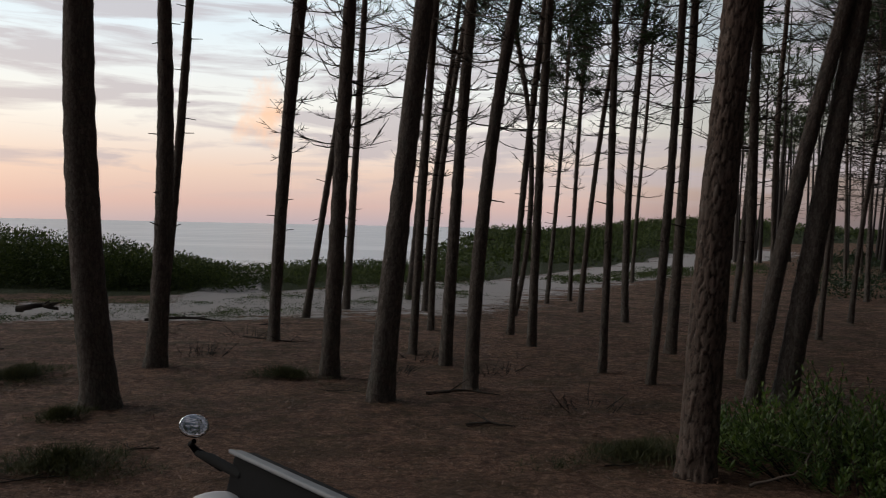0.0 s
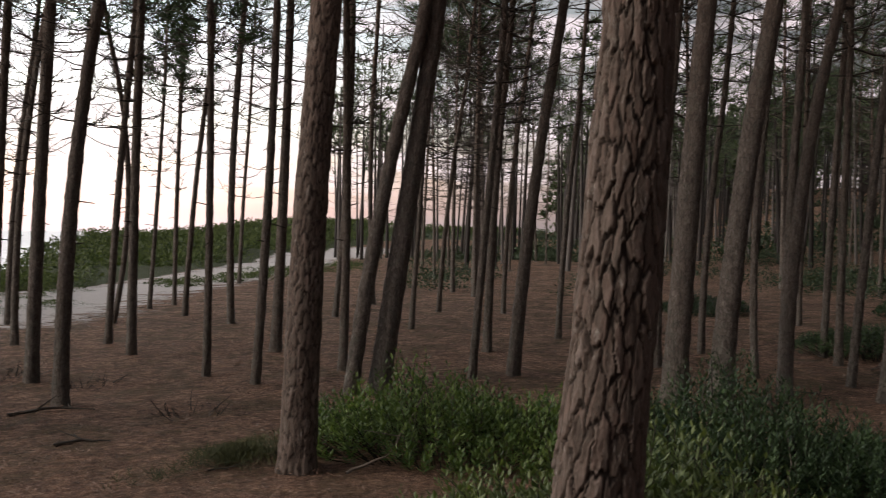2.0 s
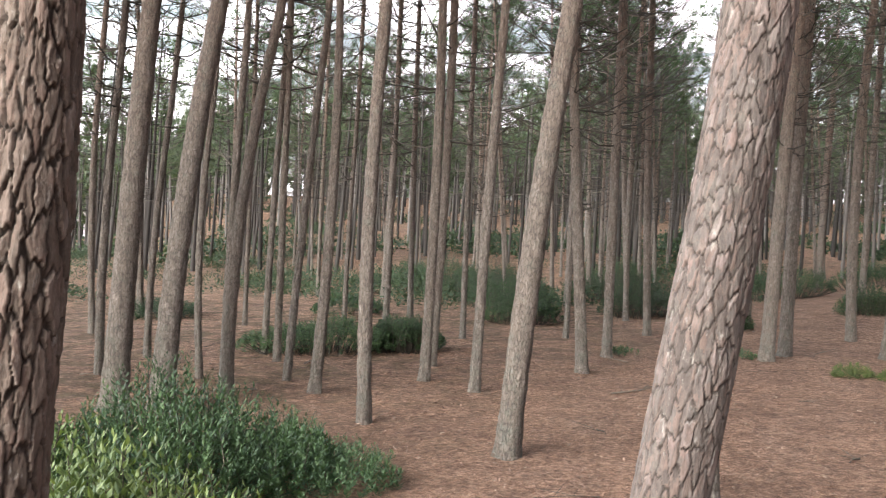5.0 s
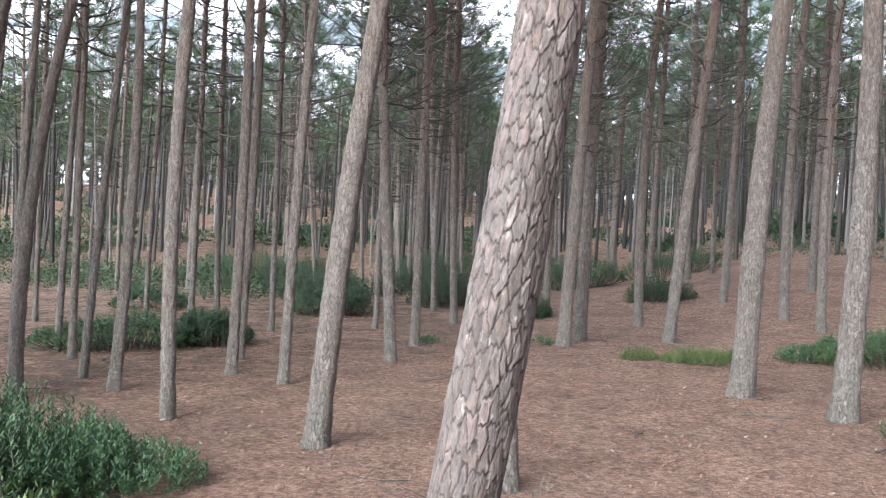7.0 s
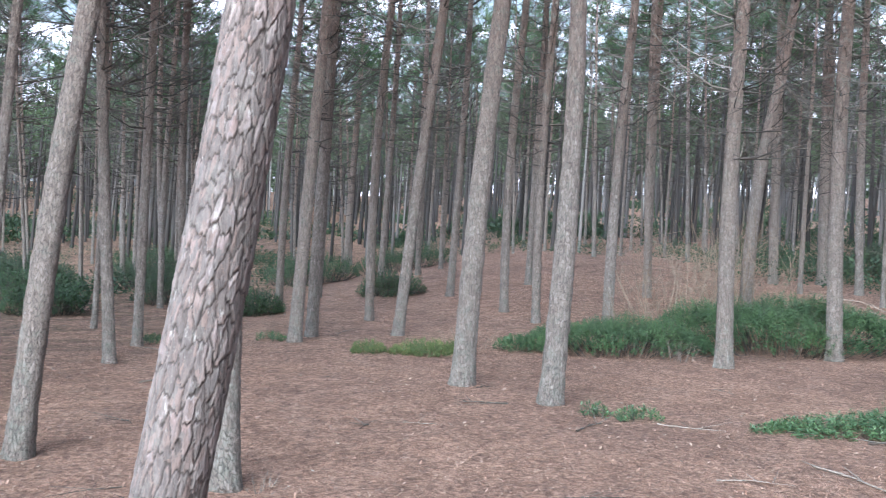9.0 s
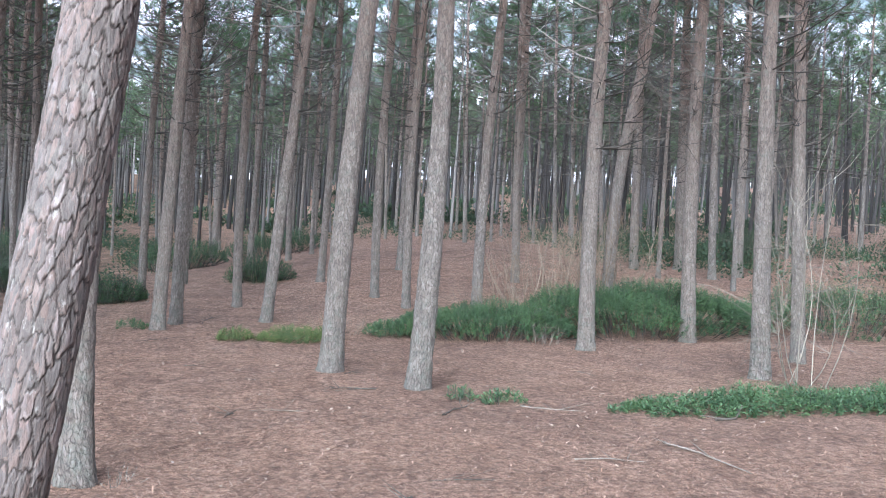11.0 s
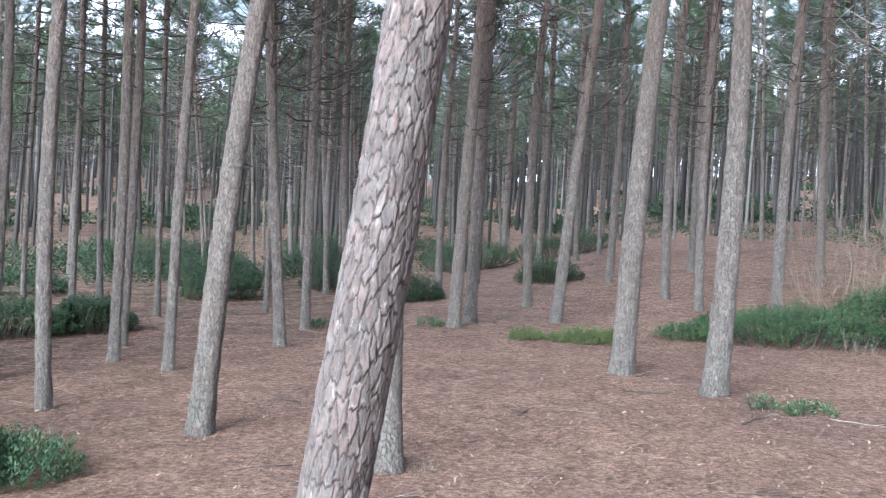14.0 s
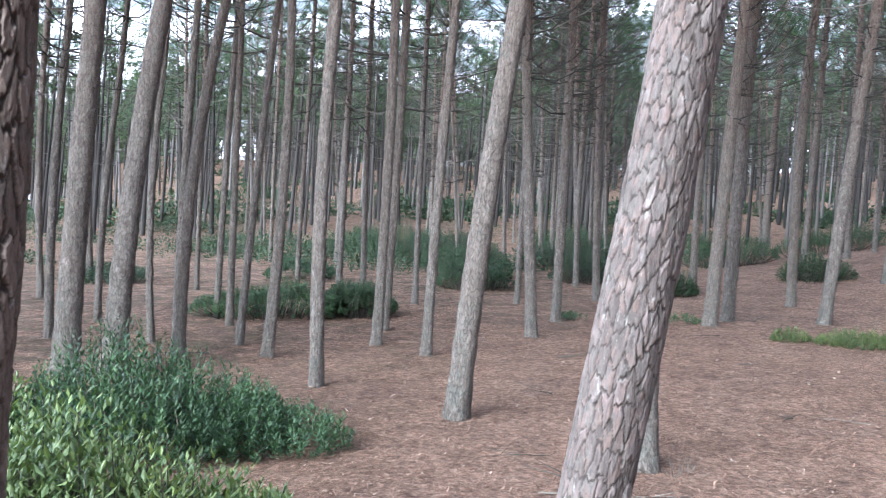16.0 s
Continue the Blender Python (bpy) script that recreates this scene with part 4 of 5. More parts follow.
FRESH = "bright green broad-leaved shrub with upright shoots among the pines"
shrub(3.05, 5.75, 1.45, 0.75, -42, 0.60, 760, 20, 0.070, FRESH_LEAF, FRESH, seed=3, spiky=0.35, slim=0.32)
shrub(4.45, 4.45, 1.05, 0.85, -50, 0.66, 800, 26, 0.060, DARK_LEAF, "dark bluish-green evergreen shrub with fine leaves on needle litter", seed=4, spiky=0.40, slim=0.30)
shrub(4.85, 3.65, 0.55, 0.45, -50, 0.40, 220, 22, 0.05, DARK_LEAF, "low outer sprays of a dark evergreen shrub", seed=9, slim=0.24)
shrub(2.55, 3.1, 1.25, 0.6, -40, 0.64, 900, 22, 0.070, OLIVE_LEAF, "yellow-green leafy shrub at the foot of a thick pine", seed=5, spiky=0.42, slim=0.34)
shrub(1.85, 3.95, 0.75, 0.40, -20, 0.26, 170, 18, 0.05, OLIVE_LEAF, "low yellow-green shoots at the edge of a shrub", seed=6)
shrub(10.1, 7.85, 1.2, 0.65, -40, 0.51, 800, 18, 0.045, LOW_LEAF, "low spreading green shrub among pine stems", seed=7, spiky=0.12, flatness=0.9, slim=0.5)
shrub(11.1, 7.1, 0.62, 0.55, -30, 0.56, 480, 18, 0.045, DARK_LEAF, "rounded dark green shrub among pine stems", seed=8, spiky=0.12, flatness=0.9, slim=0.5)
CARPET = "knee-high carpet of dark green shrubs at the edge of the clearing"
shrub(14.6, -4.9, 1.35, 2.3, 8, 0.88, 2700, 26, 0.042, LOW_LEAF, CARPET, "shrub_patch", seed=12, spiky=0.12, flatness=1.0, slim=0.5)
shrub(13.5, -2.2, 0.95, 1.5, 10, 0.55, 1300, 24, 0.040, LOW_LEAF, "low green shrub carpet tapering onto the needle litter", "shrub_patch", seed=13, spiky=0.12, flatness=1.0, slim=0.5)
shrub(13.3, -0.75, 0.5, 0.4, 0, 0.42, 110, 14, 0.055, LOW_LEAF, "small round green shrub at the end of the carpet", seed=14)
shrub(15.2, -8.6, 1.5, 2.2, 10, 0.8, 800, 22, 0.058, LOW_LEAF, CARPET, "shrub_patch", seed=15, flatness=1.0)
shrub(8.25, -4.5, 0.42, 2.0, 6, 0.24, 900, 16, 0.05, LOW_LEAF, "ankle-high strip of green ground shrubs on needle litter", "shrub_patch", seed=16, flatness=1.0)
shrub(8.5, -1.25, 0.12, 0.18, 0, 0.14, 16, 12, 0.05, LOW_LEAF, "small green sprig growing out of needle litter", "sprig", seed=17)
shrub(8.42, -1.62, 0.16, 0.22, 0, 0.17, 30, 12, 0.05, LOW_LEAF, "small tuft of green shoots in needle litter", "sprig", seed=18)
for hx, hy, ha, hb, hn in ((12.5, 0.62, 0.36, 0.5, 300), (12.35, 1.35, 0.2, 0.26, 110), (12.85, 0.15, 0.16, 0.24, 90)):
    shrub(hx, hy, ha, hb, 30, 0.17, hn, 14, 0.06, MOSS, "flat yellow-green heath patch on needle litter", "heath_patch", seed=19, spiky=0.6, slim=0.16)
shrub(12.8, 4.5, 0.3, 0.3, 0, 0.2, 40, 12, 0.05, LOW_LEAF, "small green shrub at the foot of a pine", seed=20)
shrub(13.5, 2.95, 0.25, 0.25, 0, 0.18, 30, 12, 0.05, LOW_LEAF, "small green shrub at the foot of a pine", seed=21)
for k, (sx, sy, sr, sh) in enumerate(((16.6, 7.9, 1.0, 0.7), (19.5, 9.6, 1.5, 0.9), (23, 12, 1.7, 1.1), (26, 15.5, 2.0, 1.2), (17.3, 4.3, 0.8, 0.6),
                                      (20, 6.6, 1.3, 0.8), (27, 5.0, 1.8, 1.0), (31, 2.6, 1.8, 1.0), (25, 9, 1.5, 0.9), (31, 11, 2.0, 1.1),
                                      (15.6, 11.5, 1.0, 0.5), (12.8, 14.2, 1.2, 0.4), (20.5, 1.9, 0.8, 0.7), (29, -8.5, 1.5, 1.0), (25, -11, 1.5, 1.0))):
    shrub(sx, sy, sr, sr * 0.75, 37 * k, sh, int(340 * sr), 15, 0.066, (DARK_LEAF, DARK_LEAF, UNDER_LEAF)[k % 3],
          "green undergrowth shrub deeper in the pine wood", seed=30 + k, spiky=0.15, flatness=0.7, slim=0.5)
for k, (sx, sy, sr) in enumerate(((-1.42, 9.35, 0.42), (-2.3, 5.75, 0.62), (1.5, 6.3, 0.6), (-4.0, 9.0, 0.5), (-2.9, 7.3, 0.28))):
    shrub(sx, sy, sr, sr * 0.55, 15 * k, 0.09, int(1100 * sr), 9, 0.085, GRASS, "low dark grassy tuft on the needle floor", "grass_tuft", seed=60 + k, spiky=0.7, slim=0.06)


def dune_scrub():
    """Scrub on the dune between the trail and the beach, far too much to count."""
    g = np.random.default_rng(8)
    green = Soup()

    def clump(x, y, r, h, n, size):
        a, e = g.uniform(0, 6.28, n), np.arccos(g.uniform(0, 1, n))
        d = np.stack([np.sin(e) * np.cos(a), np.sin(e) * np.sin(a), np.cos(e)], -1)
        at = np.array([x, y, float(ground_z(x, y)) - 0.05]) + d * np.array([r, r, h]) * g.uniform(0.8, 1.02, (n, 1))
        way = d + g.normal(0, 0.5, d.shape)
        way /= np.linalg.norm(way, axis=1, keepdims=True)
        side = np.cross(way, g.normal(0, 1, d.shape))
        side /= np.linalg.norm(side, axis=1, keepdims=True) + 1e-9
        leaves(green, at, way, side, g.uniform(0.6, 1.3, n) * size, g.uniform(0.5, 1.0, n) * size * 0.6)

    for _ in range(95):
        # a bank of rounded bushes seaward of the trail, lower towards the gap in it
        s = g.random()
        x, y = -13.5 + 8.8 * s + g.normal(0, 0.3), 20.2 + 1.2 * s + abs(g.normal(0, 2.2))
        tall = 1.0 - 0.55 * max(0.0, (s - 0.5) / 0.5) ** 1.3
        r = g.uniform(0.6, 1.25)
        clump(x, y, r, g.uniform(0.8, 1.45) * tall, int(1000 * r), 0.075)
    for _ in range(40):
        # low round bushes between the paths
        x, y = g.uniform(-4.2, 1.5), g.uniform(23, 34)
        if float(sand_at(np.array([x]), np.array([y]))[0]) < 0.5:
            r = g.uniform(0.5, 1.3)
            clump(x, y, r, g.uniform(0.25, 0.6), int(650 * r), 0.075)
    for _ in range(200):
        x, y = g.uniform(-8, 2.5), g.uniform(20.5, 36)
        if float(sand_at(np.array([x]), np.array([y]))[0]) < 0.55 and y > np.interp(x, [-8, -4, -1.4, 2.4], [16, 19.5, 22, 28]):
            clump(x, y, g.uniform(0.3, 0.9), g.uniform(0.12, 0.38), 150, 0.055)
    for _ in range(2600):
        x, y = g.uniform(-30, 60), g.uniform(24, 125)
        line = np.interp(x, [-40, -13, -4, -1.4, 2.4, 7.5, 15.5, 30, 60], [13, 18, 23, 26, 30, 40, 58, 78, 95])
        if y < line or (y > 50 and x < 0) or float(sand_at(np.array([x]), np.array([y]))[0]) > 0.5:
            continue
        k = 0.6 + y / 60
        low = 0.28 if x < 1 and y < 60 else 1.0
        clump(x, y, g.uniform(0.5, 1.2) * k, g.uniform(0.3, 0.65) * min(k, 1.5) * low, 62, 0.125 * k)
    for _ in range(1500):
        # thick on the seaward hill
        x, y = g.uniform(-2, 34), g.uniform(40, 100)
        line = np.interp(x, [-4, 2.4, 7.5, 15.5, 30, 60], [24, 31, 42, 60, 80, 97])
        if y > line:
            clump(x, y, g.uniform(0.7, 1.7), g.uniform(0.35, 0.9), 70, 0.19)
    for _ in range(70):
        x, y = g.uniform(4, 15), 0
        y = 22 + x * 1.2 + g.normal(0, 1.2)
        clump(x, y, g.uniform(0.3, 0.8), g.uniform(0.10, 0.28), 220, 0.06)
    for _ in range(95):
        # hummocks that break up the edges of the trail
        s = g.random()
        x = -9.5 + 11 * s
        y = np.interp(x, [-13, -4, -1.4, 2.4], [12.9, 16.4, 19.3, 25]) + g.choice([-1, 1]) * g.uniform(0.9, 2.2)
        clump(x, y, g.uniform(0.2, 0.8), g.uniform(0.06, 0.2), 300, 0.032)
    tagged(part("dune_scrub", green.mesh("dune_scrub", False), SCRUB_LEAF), "dense low green scrub covering the dune above the sea", "scrub", kind="stuff")


def undergrowth():
    """Green shrubs all through the depth of the wood."""
    g = np.random.default_rng(18)
    green = Soup()
    for k in range(430):
        az, d = np.radians(g.uniform(24, 132)), 23 + 45 * g.random() if k < 150 else 48 + 70 * g.random()
        cx, cy = d * np.sin(az), d * np.cos(az)
        if cy > 2.4 * cx or (80 < np.degrees(az) < 102 and d < 34):
            continue
        for _ in range(5):
            x, y = cx + g.normal(0, 0.9), cy + g.normal(0, 0.9)
            n, r, h, big = (190, g.uniform(0.5, 1.1), g.uniform(0.25, 0.75), 0.68) if k < 150 else (60, g.uniform(0.8, 1.6), g.uniform(0.4, 0.9), 1.9)
            a, e = g.uniform(0, 6.28, n), np.arccos(g.uniform(0, 1, n))
            dd = np.stack([np.sin(e) * np.cos(a), np.sin(e) * np.sin(a), np.cos(e)], -1)
            at = np.array([x, y, float(ground_z(x, y)) - 0.05]) + dd * np.array([r, r, h]) * g.uniform(0.7, 1.1, (n, 1))
            way = dd + g.normal(0, 0.5, dd.shape)
            way /= np.linalg.norm(way, axis=1, keepdims=True)
            side = np.cross(way, g.normal(0, 1, dd.shape))
            side /= np.linalg.norm(side, axis=1, keepdims=True) + 1e-9
            leaves(green, at, way, side, g.uniform(0.08, 0.18, n) * big, g.uniform(0.05, 0.09, n) * big)
    tagged(part("undergrowth", green.mesh("undergrowth", False), UNDER_LEAF), "green undergrowth through the depth of the pine wood", "undergrowth", kind="stuff")


undergrowth()
dune_scrub()


# ---- dry growth, sticks and litter ----
def dry_bush(x, y, r, h, n, mat, label, seed, thick=0.006, fine=3):
    g = np.random.default_rng(seed)
    wood = Soup()
    z0 = float(ground_z(x, y))
    for _ in range(n):
        a, s = g.uniform(0, 6.28), np.sqrt(g.random()) * r
        p = np.array([s * np.cos(a) * 0.6, s * np.sin(a) * 0.6, -0.03])
        q = np.array([s * np.cos(a), s * np.sin(a), h * g.uniform(0.5, 1.1)]) + g.normal(0, 0.12 * r, 3)
        m = (p + q) / 2 + g.normal(0, 0.20 * h, 3) * (1, 1, 0.3)
        t = np.linspace(0, 1, 7)[:, None]
        pts = (1 - t) ** 2 * p + 2 * t * (1 - t) * m + t ** 2 * q
        wood.tube(pts, thick * np.linspace(1, 0.3, 7), 4)
        for _ in range(fine):
            k = g.integers(2, 6)
            e = pts[k] + g.normal(0, 0.22 * h, 3) + np.array([0, 0, 0.12 * h])
            wood.tube([pts[k], (pts[k] + e) / 2 + g.normal(0, 0.03 * h, 3), e], [thick * 0.5, thick * 0.4, thick * 0.15], 3)
    root = tagged(part("dry_shrub", wood.mesh("dry_shrub"), mat), label, "dry shrub")
    root.location = (x, y, z0)


dry_bush(17.3, -3.7, 1.5, 1.5, 46, DRY, "leafless brown bramble thicket among the pines", 1, 0.0075, 7)
dry_bush(18.2, -5.2, 1.4, 1.8, 42, DRY, "leafless brown bramble thicket among the pines", 2, 0.0075, 7)
dry_bush(15.8, -2.6, 0.9, 0.6, 16, DRY, "dry brown stalks behind a green shrub carpet", 3, 0.005, 4)
dry_bush(9.6, -5.05, 0.5, 2.1, 9, BLEACHED, "bare pale shrub with crooked leafless branches", 4, 0.007, 12)
dry_bush(12.7, -2.9, 0.3, 0.3, 14, PALE, "small bleached dead sprig at the edge of green shrubs", 5, 0.005, 3)
dry_bush(13.2, 0.0, 0.5, 0.35, 30, DRY, "dry brown grass beside low shrubs", 6, 0.004, 3)
dry_bush(5.78, 1.2, 0.2, 0.06, 22, PALE, "grey heap of dead twigs at the foot of a pine", 7, 0.004, 3)

for k, (hx, hy, hr) in enumerate(((0.0, 11.0, 0.5), (0.8, 10.1, 0.4), (-2.4, 12.6, 0.5), (-0.3, 9.9, 0.3), (-2.6, 10.7, 0.4), (1.5, 8.1, 0.45))):
    dry_bush(hx, hy, hr, 0.09, 26, TWIG, "dark heap of dead twigs on the needle floor", 40 + k, 0.006, 4)


def stick(points, radius, mat, label, seed, side=3):
    """A fallen branch lying on the ground, with a few stubs."""
    g = np.random.default_rng(seed)
    p = np.array([(x, y, float(ground_z(x, y)) + z + radius * 0.7) for x, y, z in points])
    t = np.linspace(0, len(p) - 1, 12)
    pts = np.stack([np.interp(t, np.arange(len(p)), p[:, k]) for k in range(3)], -1) + g.normal(0, radius * 0.5, (12, 3)) * (1, 1, 0.2)
    wood = Soup()
    wood.tube(pts, radius * np.linspace(1, 0.35, 12) * g.uniform(0.85, 1.15, 12), 7)
    for _ in range(side):
        k = g.integers(2, 10)
        e = pts[k] + g.normal(0, 0.13, 3) * (1, 1, 0.2) + (0, 0, 0.05)
        wood.tube([pts[k], (pts[k] + e) / 2, e], [radius * 0.45, radius * 0.35, radius * 0.12], 5)
    tagged(part("fallen_branch", wood.mesh("fallen_branch"), mat), label, "branch", "fallen branches")


stick([(6.32, -1.78, 0), (6.28, -2.0, 0.01), (6.2, -2.26, 0)], 0.007, PALE, "pale fallen branch lying on needle litter", 1, 5)
stick([(6.85, -2.6, 0), (6.5, -2.72, 0.01), (5.95, -2.9, 0)], 0.012, PALE, "grey fallen branch with peeling bark on needle litter", 2)
stick([(8.3, -1.75, 0), (8.15, -2.05, 0), (8.05, -2.3, 0)], 0.008, PALE, "pale fallen branch lying on needle litter", 3)
stick([(7.7, -3.35, 0), (7.62, -3.5, 0.03), (7.6, -3.55, 0.15)], 0.012, TWIG, "short forked piece of dead wood standing in litter", 4, 2)
stick([(0.05, 8.6, 0), (0.4, 8.75, 0.02), (0.75, 8.62, 0)], 0.018, TWIG, "dark fallen branch lying on needle litter", 5)
stick([(0.35, 7.2, 0), (0.55, 7.28, 0.01), (0.75, 7.2, 0)], 0.017, TWIG, "dark fallen branch lying on needle litter", 6)
stick([(-4.4, 14.3, 0), (-3.8, 14.6, 0.03), (-3.2, 14.4, 0)], 0.03, TWIG, "dark weathered log at the edge of the sandy trail", 7, 6)
stick([(-2.5, 12.6, 0), (-1.9, 12.2, 0), (-1.5, 12.3, 0)], 0.013, TWIG, "dark fallen branch lying on needle litter", 8)
stick([(9.5, 3.4, 0), (9.9, 3.2, 0), (10.3, 3.25, 0)], 0.012, PALE, "thin pale fallen branch on needle litter", 9)
stick([(4.85, 1.75, 0), (5.0, 1.4, 0), (5.3, 1.0, 0)], 0.008, PALE, "thin pale twig lying on needle litter", 10)
stick([(5.2, 0.0, 0), (5.25, -0.3, 0), (5.3, -0.55, 0)], 0.008, PALE, "thin pale twig lying on needle litter", 11)
stick([(-6.7, 14.9, 0.05), (-6.3, 15.0, 0.12), (-6.0, 15.0, 0.06)], 0.06, TWIG, "dark stump root beside the sandy trail", 12, 4)
stick([(2.05, 5.6, 0), (2.35, 5.55, 0.1), (2.7, 5.75, 0.48)], 0.011, PALE, "bare crooked branch sticking out of a green shrub", 13, 2)


def scatter_twigs():
    """Short dead twigs all over the floor, each lying by itself."""
    g = random.Random(77)
    for k in range(46):
        az, d = radians(g.uniform(-28, 118)), g.uniform(4.5, 15)
        x, y = d * math.sin(az), d * math.cos(az)
        a, ln = g.uniform(0, 6.28), g.uniform(0.06, 0.28)
        dx, dy = ln * math.cos(a), ln * math.sin(a)
        stick([(x, y, 0), (x + dx, y + dy, 0.01), (x + 2 * dx + 0.1 * dy, y + 2 * dy - 0.1 * dx, 0)], g.uniform(0.004, 0.010), PALE if k % 4 == 0 else TWIG,
              "thin dead twig lying on needle litter", 200 + k, 3)


scatter_twigs()


def litter():
    """Fallen needles, bark chips and twigs over the floor round the onlooker."""
    g = np.random.default_rng(21)
    n, loose = 140000, 45000
    az, d = np.radians(g.uniform(-40, 150, n)), 2.2 + 11.5 * g.random(n) ** 0.85
    x, y = d * np.sin(az), d * np.cos(az)
    z = ground_z(x, y) + g.uniform(0.006, 0.022, n)
    z[:loose] += g.uniform(0.0, 0.03, loose)
    a = g.uniform(0, np.pi, n)
    way = np.stack([np.cos(a), np.sin(a), g.normal(0, 0.10, n)], -1)
    side = np.stack([-np.sin(a), np.cos(a), np.zeros(n)], -1)
    ln, w = g.uniform(0.03, 0.11, n)[:, None], (g.uniform(0.0014, 0.0034, n) * (0.6 + d / 8))[:, None]
    w[:loose] *= 2.0
    ln[:loose] = g.uniform(0.01, 0.045, (loose, 1))
    way[:loose, 2] += g.normal(0, 0.18, loose)
    c = np.stack([x, y, z], -1)
    v = np.stack([c - way * ln / 2 - side * w / 2, c - way * ln / 2 + side * w / 2, c + way * ln / 2 + side * w / 2, c + way * ln / 2 - side * w / 2], 1)
    tagged(part("needle_litter", make_mesh("needle_litter", v.reshape(-1, 3), np.arange(4 * n).reshape(-1, 4), False), LITTER),
           "loose brown fallen pine needles covering the floor", "needles", kind="stuff")
    n = 3200
    az, d = np.radians(g.uniform(-40, 150, n)), 2.5 + 16 * g.random(n) ** 0.8
    chips = Soup()
    x, y = d * np.sin(az), d * np.cos(az)
    for i in range(n):
        s = g.uniform(0.003, 0.010) * (0.7 + d[i] / 14)
        a = g.uniform(0, 3.14)
        f, t = np.array([np.cos(a), np.sin(a), g.normal(0, 0.2)]) * s * g.uniform(1, 2.4), np.array([-np.sin(a), np.cos(a), g.normal(0, 0.2)]) * s
        p = np.array([x[i], y[i], float(ground_z(x[i], y[i])) + 0.012])
        u = np.array([0, 0, s * 0.35])
        q = [p - f - t, p + f - t, p + f * 0.8 + t, p - f * 0.9 + t, p - f * 0.8 - t * 0.8 + u, p + f * 0.8 - t * 0.8 + u, p + f * 0.6 + t * 0.8 + u, p - f * 0.7 + t * 0.8 + u]
        chips.add(q, [(4, 5, 6, 7), (0, 1, 5, 4), (1, 2, 6, 5), (2, 3, 7, 6), (3, 0, 4, 7)])
    tagged(part("bark_chips", chips.mesh("bark_chips", False), CHIP), "scattered bark chips and pale scraps on the floor", "bark chips", kind="stuff")


litter()


# ---- the parked motorcycle ----
def box_part(name, size, at, mat, parent, bevel=0.01, turn=(0, 0, 0), label="", taper=1.0):
    bm = bmesh.new()
    bmesh.ops.create_cube(bm, size=1.0)
    for v in bm.verts:
        k = taper if v.co.z > 0 else 1.0
        v.co = Vector((v.co.x * size[0] * k, v.co.y * size[1] * k, v.co.z * size[2]))
    bmesh.ops.bevel(bm, geom=bm.edges[:], offset=bevel, segments=3, affect="EDGES", profile=0.6)
    bm.transform(pose(*at, *turn))
    for f in bm.faces:
        f.smooth = True
    return part(name, bm, mat, parent, label)


def round_part(name, pts, radii, mat, parent, sides=14, label=""):
    s = Soup()
    s.tube(pts, radii, sides)
    return part(name, s.mesh(name), mat, parent, label)


def wheel(y, parent, rubber, steel):
    bm = bmesh.new()
    n, m = 36, 10
    ring = [[bm.verts.new((0.055 * math.cos(b), y + (0.25 + 0.055 * math.sin(b)) * math.cos(a), 0.305 + (0.25 + 0.055 * math.sin(b)) * math.sin(a)))
             for b in [2 * math.pi * j / m for j in range(m)]] for a in [2 * math.pi * i / n for i in range(n)]]
    for i in range(n):
        for j in range(m):
            f = bm.faces.new((ring[i][j], ring[(i + 1) % n][j], ring[(i + 1) % n][(j + 1) % m], ring[i][(j + 1) % m]))
            f.smooth = True
    w = part("wheel", bm, rubber, parent)
    spokes = Soup()
    for k in range(5):
        a = 2 * math.pi * k / 5
        spokes.tube([(0, y, 0.305), (0, y + 0.21 * math.cos(a), 0.305 + 0.21 * math.sin(a))], [0.03, 0.02], 8)
    part("rim", spokes.mesh("rim"), steel, w)


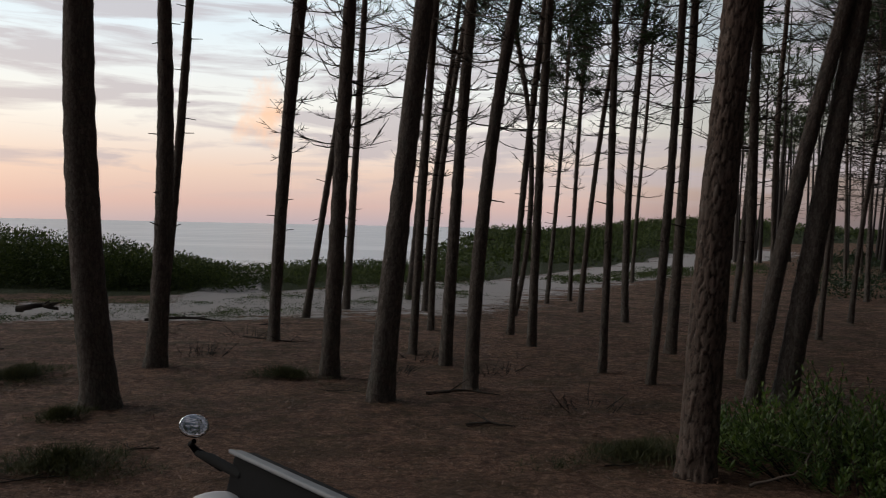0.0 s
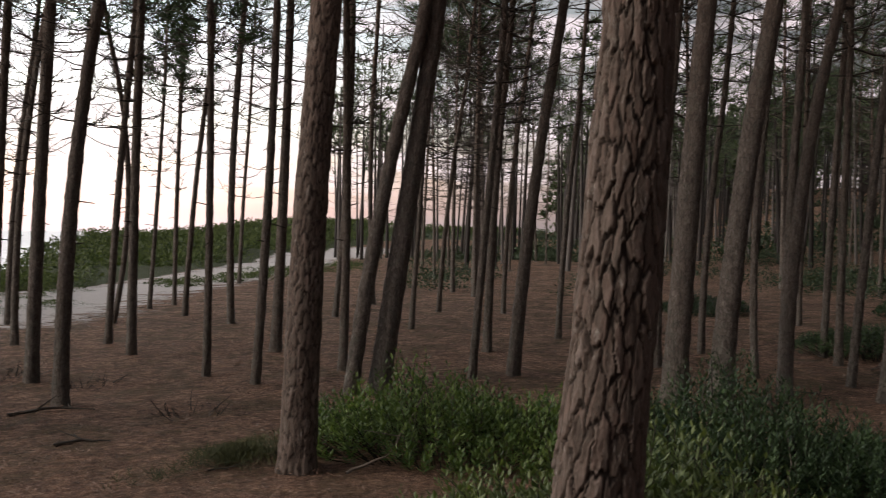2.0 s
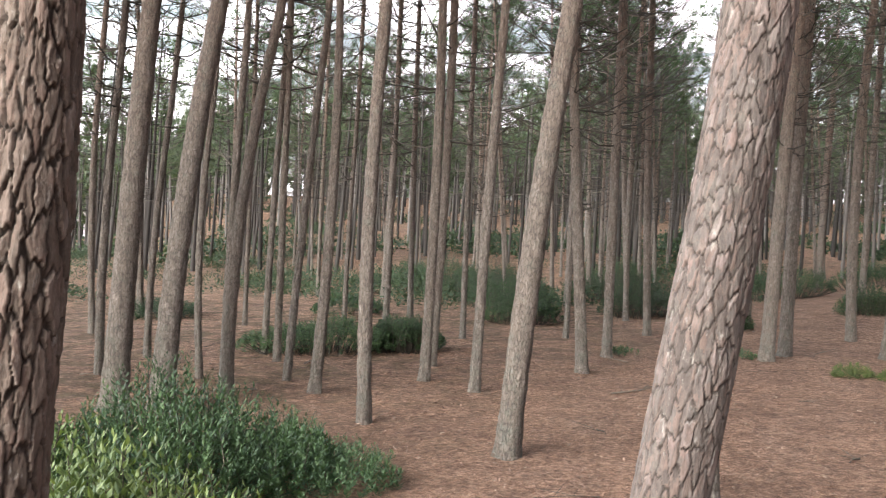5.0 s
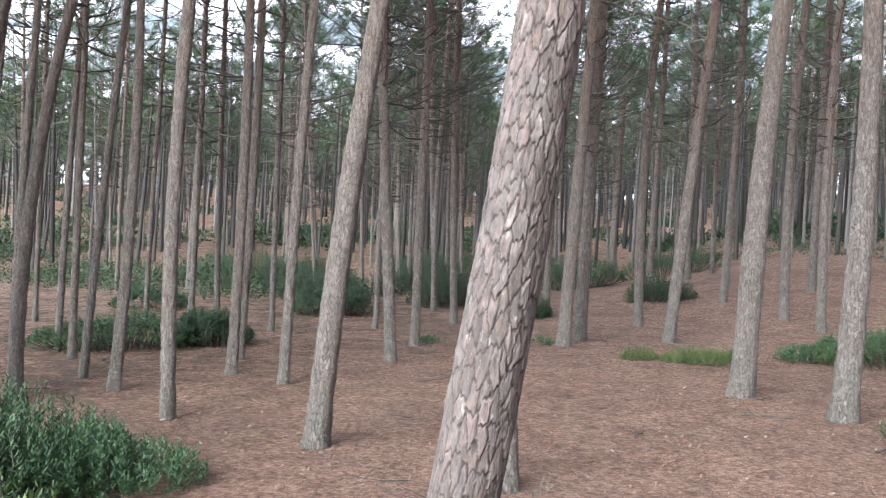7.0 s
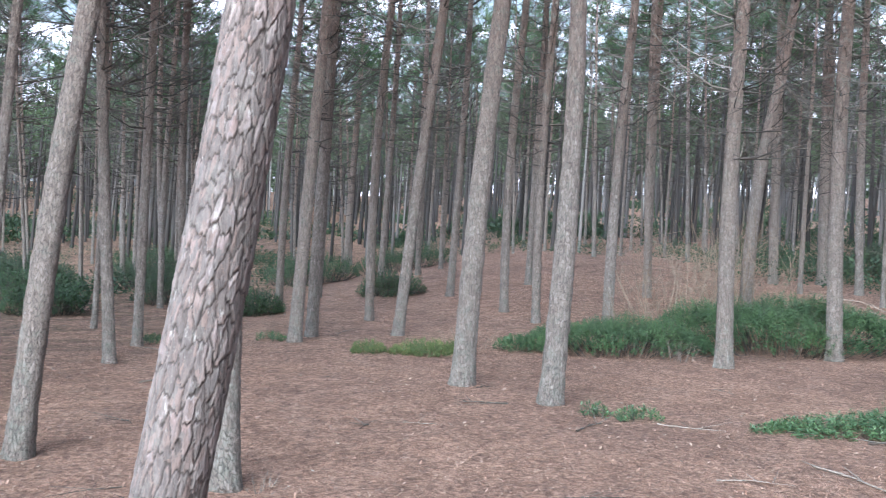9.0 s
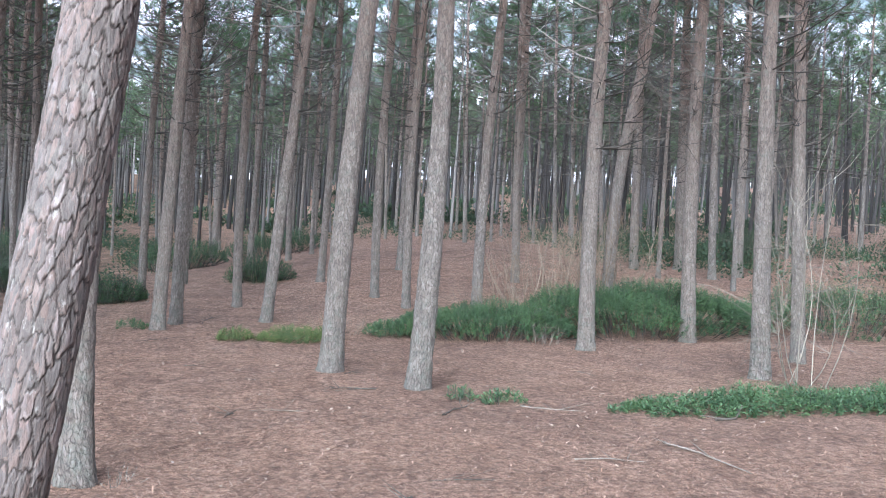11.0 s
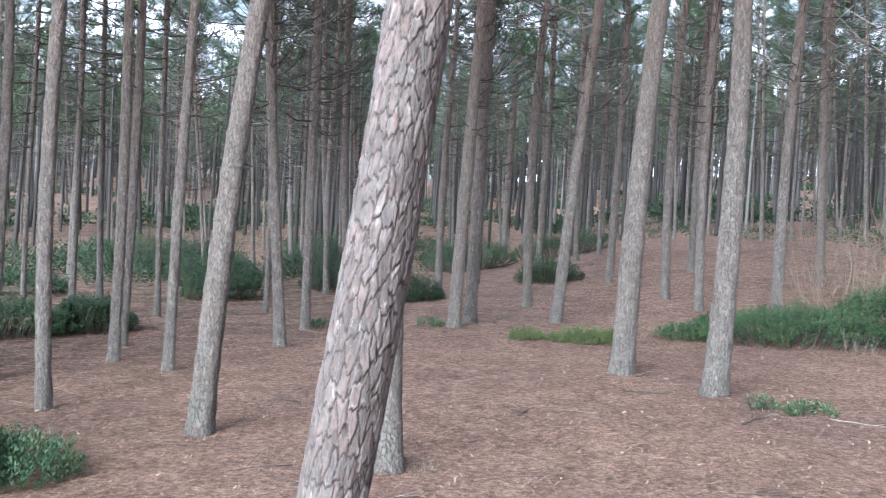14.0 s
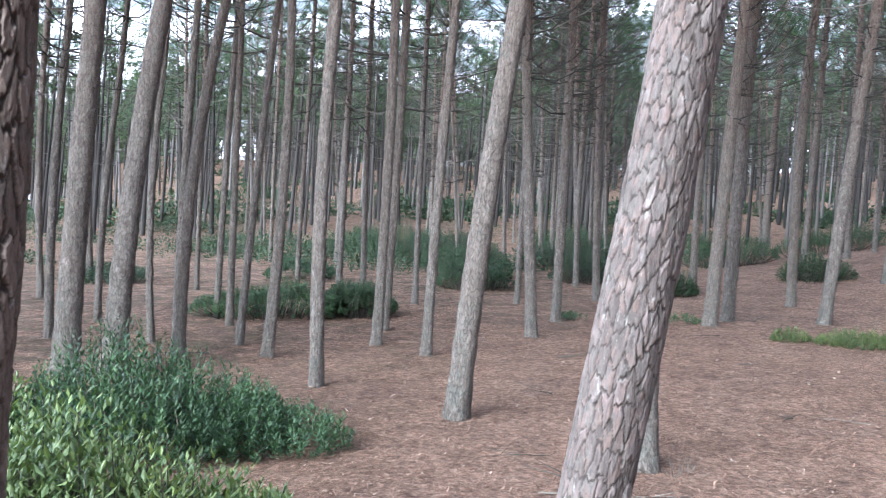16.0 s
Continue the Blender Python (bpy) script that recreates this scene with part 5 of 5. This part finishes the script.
def motorcycle():
    black = plain_material("black_plastic", (0.003, 0.003, 0.0035), (0.009, 0.009, 0.010), 30.0, 0.75, 0, 0.1)
    black.node_tree.nodes["Principled BSDF"].inputs["Specular IOR Level"].default_value = 0.08
    worn = plain_material("worn_grey_edge", (0.16, 0.165, 0.17), (0.34, 0.35, 0.36), 22.0, 0.6, 0, 0.1)
    rubber = plain_material("tyre_rubber", (0.012, 0.012, 0.012), (0.025, 0.025, 0.025), 40.0, 0.85)
    steel = plain_material("steel", (0.35, 0.35, 0.36), (0.5, 0.5, 0.5), 20.0, 0.35, 1.0)
    white = plain_material("white_cowl", (0.42, 0.41, 0.42), (0.6, 0.6, 0.61), 6.0, 0.5)
    glass = plain_material("mirror_glass", (0.85, 0.88, 0.9), (0.9, 0.92, 0.94), 3.0, 0.03, 1.0)
    root = tagged(new("motorcycle"), "parked black motorcycle with a round mirror and a worn screen", "motorcycle")
    wheel(0.62, root, rubber, steel)
    wheel(-0.72, root, rubber, steel)
    round_part("fork", [(0.08, 0.60, 0.30), (0.08, 0.30, 0.86)], [0.022, 0.022], steel, root)
    round_part("fork", [(-0.08, 0.60, 0.30), (-0.08, 0.30, 0.86)], [0.022, 0.022], steel, root)
    box_part("engine", (0.30, 0.42, 0.34), (0, -0.02, 0.42), steel, root, 0.05)
    box_part("fuel_tank", (0.26, 0.40, 0.18), (0, 0.02, 0.70), black, root, 0.06, taper=0.8)
    box_part("seat", (0.25, 0.62, 0.10), (0, -0.50, 0.70), black, root, 0.04)
    round_part("stand", [(-0.10, -0.1, 0.28), (-0.28, -0.14, 0.0)], [0.014, 0.012], steel, root, 8)
    round_part("handlebar", [(-0.56, -0.02, 0.955), (-0.40, 0.02, 0.925), (-0.15, 0.06, 0.90), (0.15, 0.06, 0.90), (0.40, 0.02, 0.925), (0.56, -0.02, 0.955)],
               [0.013, 0.013, 0.013, 0.013, 0.013, 0.013], black, root)
    round_part("grip", [(-0.60, -0.04, 0.962), (-0.55, -0.02, 0.955), (-0.43, 0.012, 0.93)], [0.008, 0.014, 0.014], rubber, root)
    screen = box_part("screen", (0.86, 0.075, 0.15), (-0.06, 0.035, 0.905), black, root, 0.022, (-14, 0, 0))
    box_part("worn_rim", (0.84, 0.044, 0.012), (-0.06, 0.017, 0.983), worn, screen, 0.005, (-14, 0, 0), "scuffed grey upper edge")
    box_part("cowl", (0.14, 0.13, 0.16), (-0.40, -0.07, 0.82), white, root, 0.05)
    m = part("mirror", mirror_shell(), black, root)
    part("mirror_glass", mirror_face(), glass, m, "bright reflecting mirror glass")
    round_part("mirror_stalk", [(-0.585, -0.055, 1.00), (-0.62, -0.05, 0.985), (-0.615, -0.03, 0.96), (-0.52, 0.0, 0.935)], [0.007, 0.008, 0.012, 0.014], black, m, 10)
    root.matrix_world = pose(-0.22, 2.05, float(ground_z(-0.2, 2.05)), 0, 0, -52)


MIRROR_AT = pose(-0.575, -0.06, 1.045, 64, 8, 64)


def mirror_shell():
    bm = bmesh.new()
    bmesh.ops.create_uvsphere(bm, u_segments=28, v_segments=16, radius=1.0)
    for v in bm.verts:
        v.co = Vector((v.co.x * 0.0405, v.co.y * 0.0325, (v.co.z if v.co.z < 0 else 0.12 * v.co.z) * 0.028))
    for f in bm.faces:
        f.smooth = True
    bm.transform(MIRROR_AT)
    return bm


def mirror_face():
    bm = bmesh.new()
    bmesh.ops.create_uvsphere(bm, u_segments=28, v_segments=16, radius=1.0)
    for v in bm.verts:
        v.co = Vector((v.co.x * 0.0395, v.co.y * 0.0315, 0.003 + max(v.co.z, -0.3) * 0.005))
    for f in bm.faces:
        f.smooth = True
    bm.transform(MIRROR_AT)
    return bm


motorcycle()
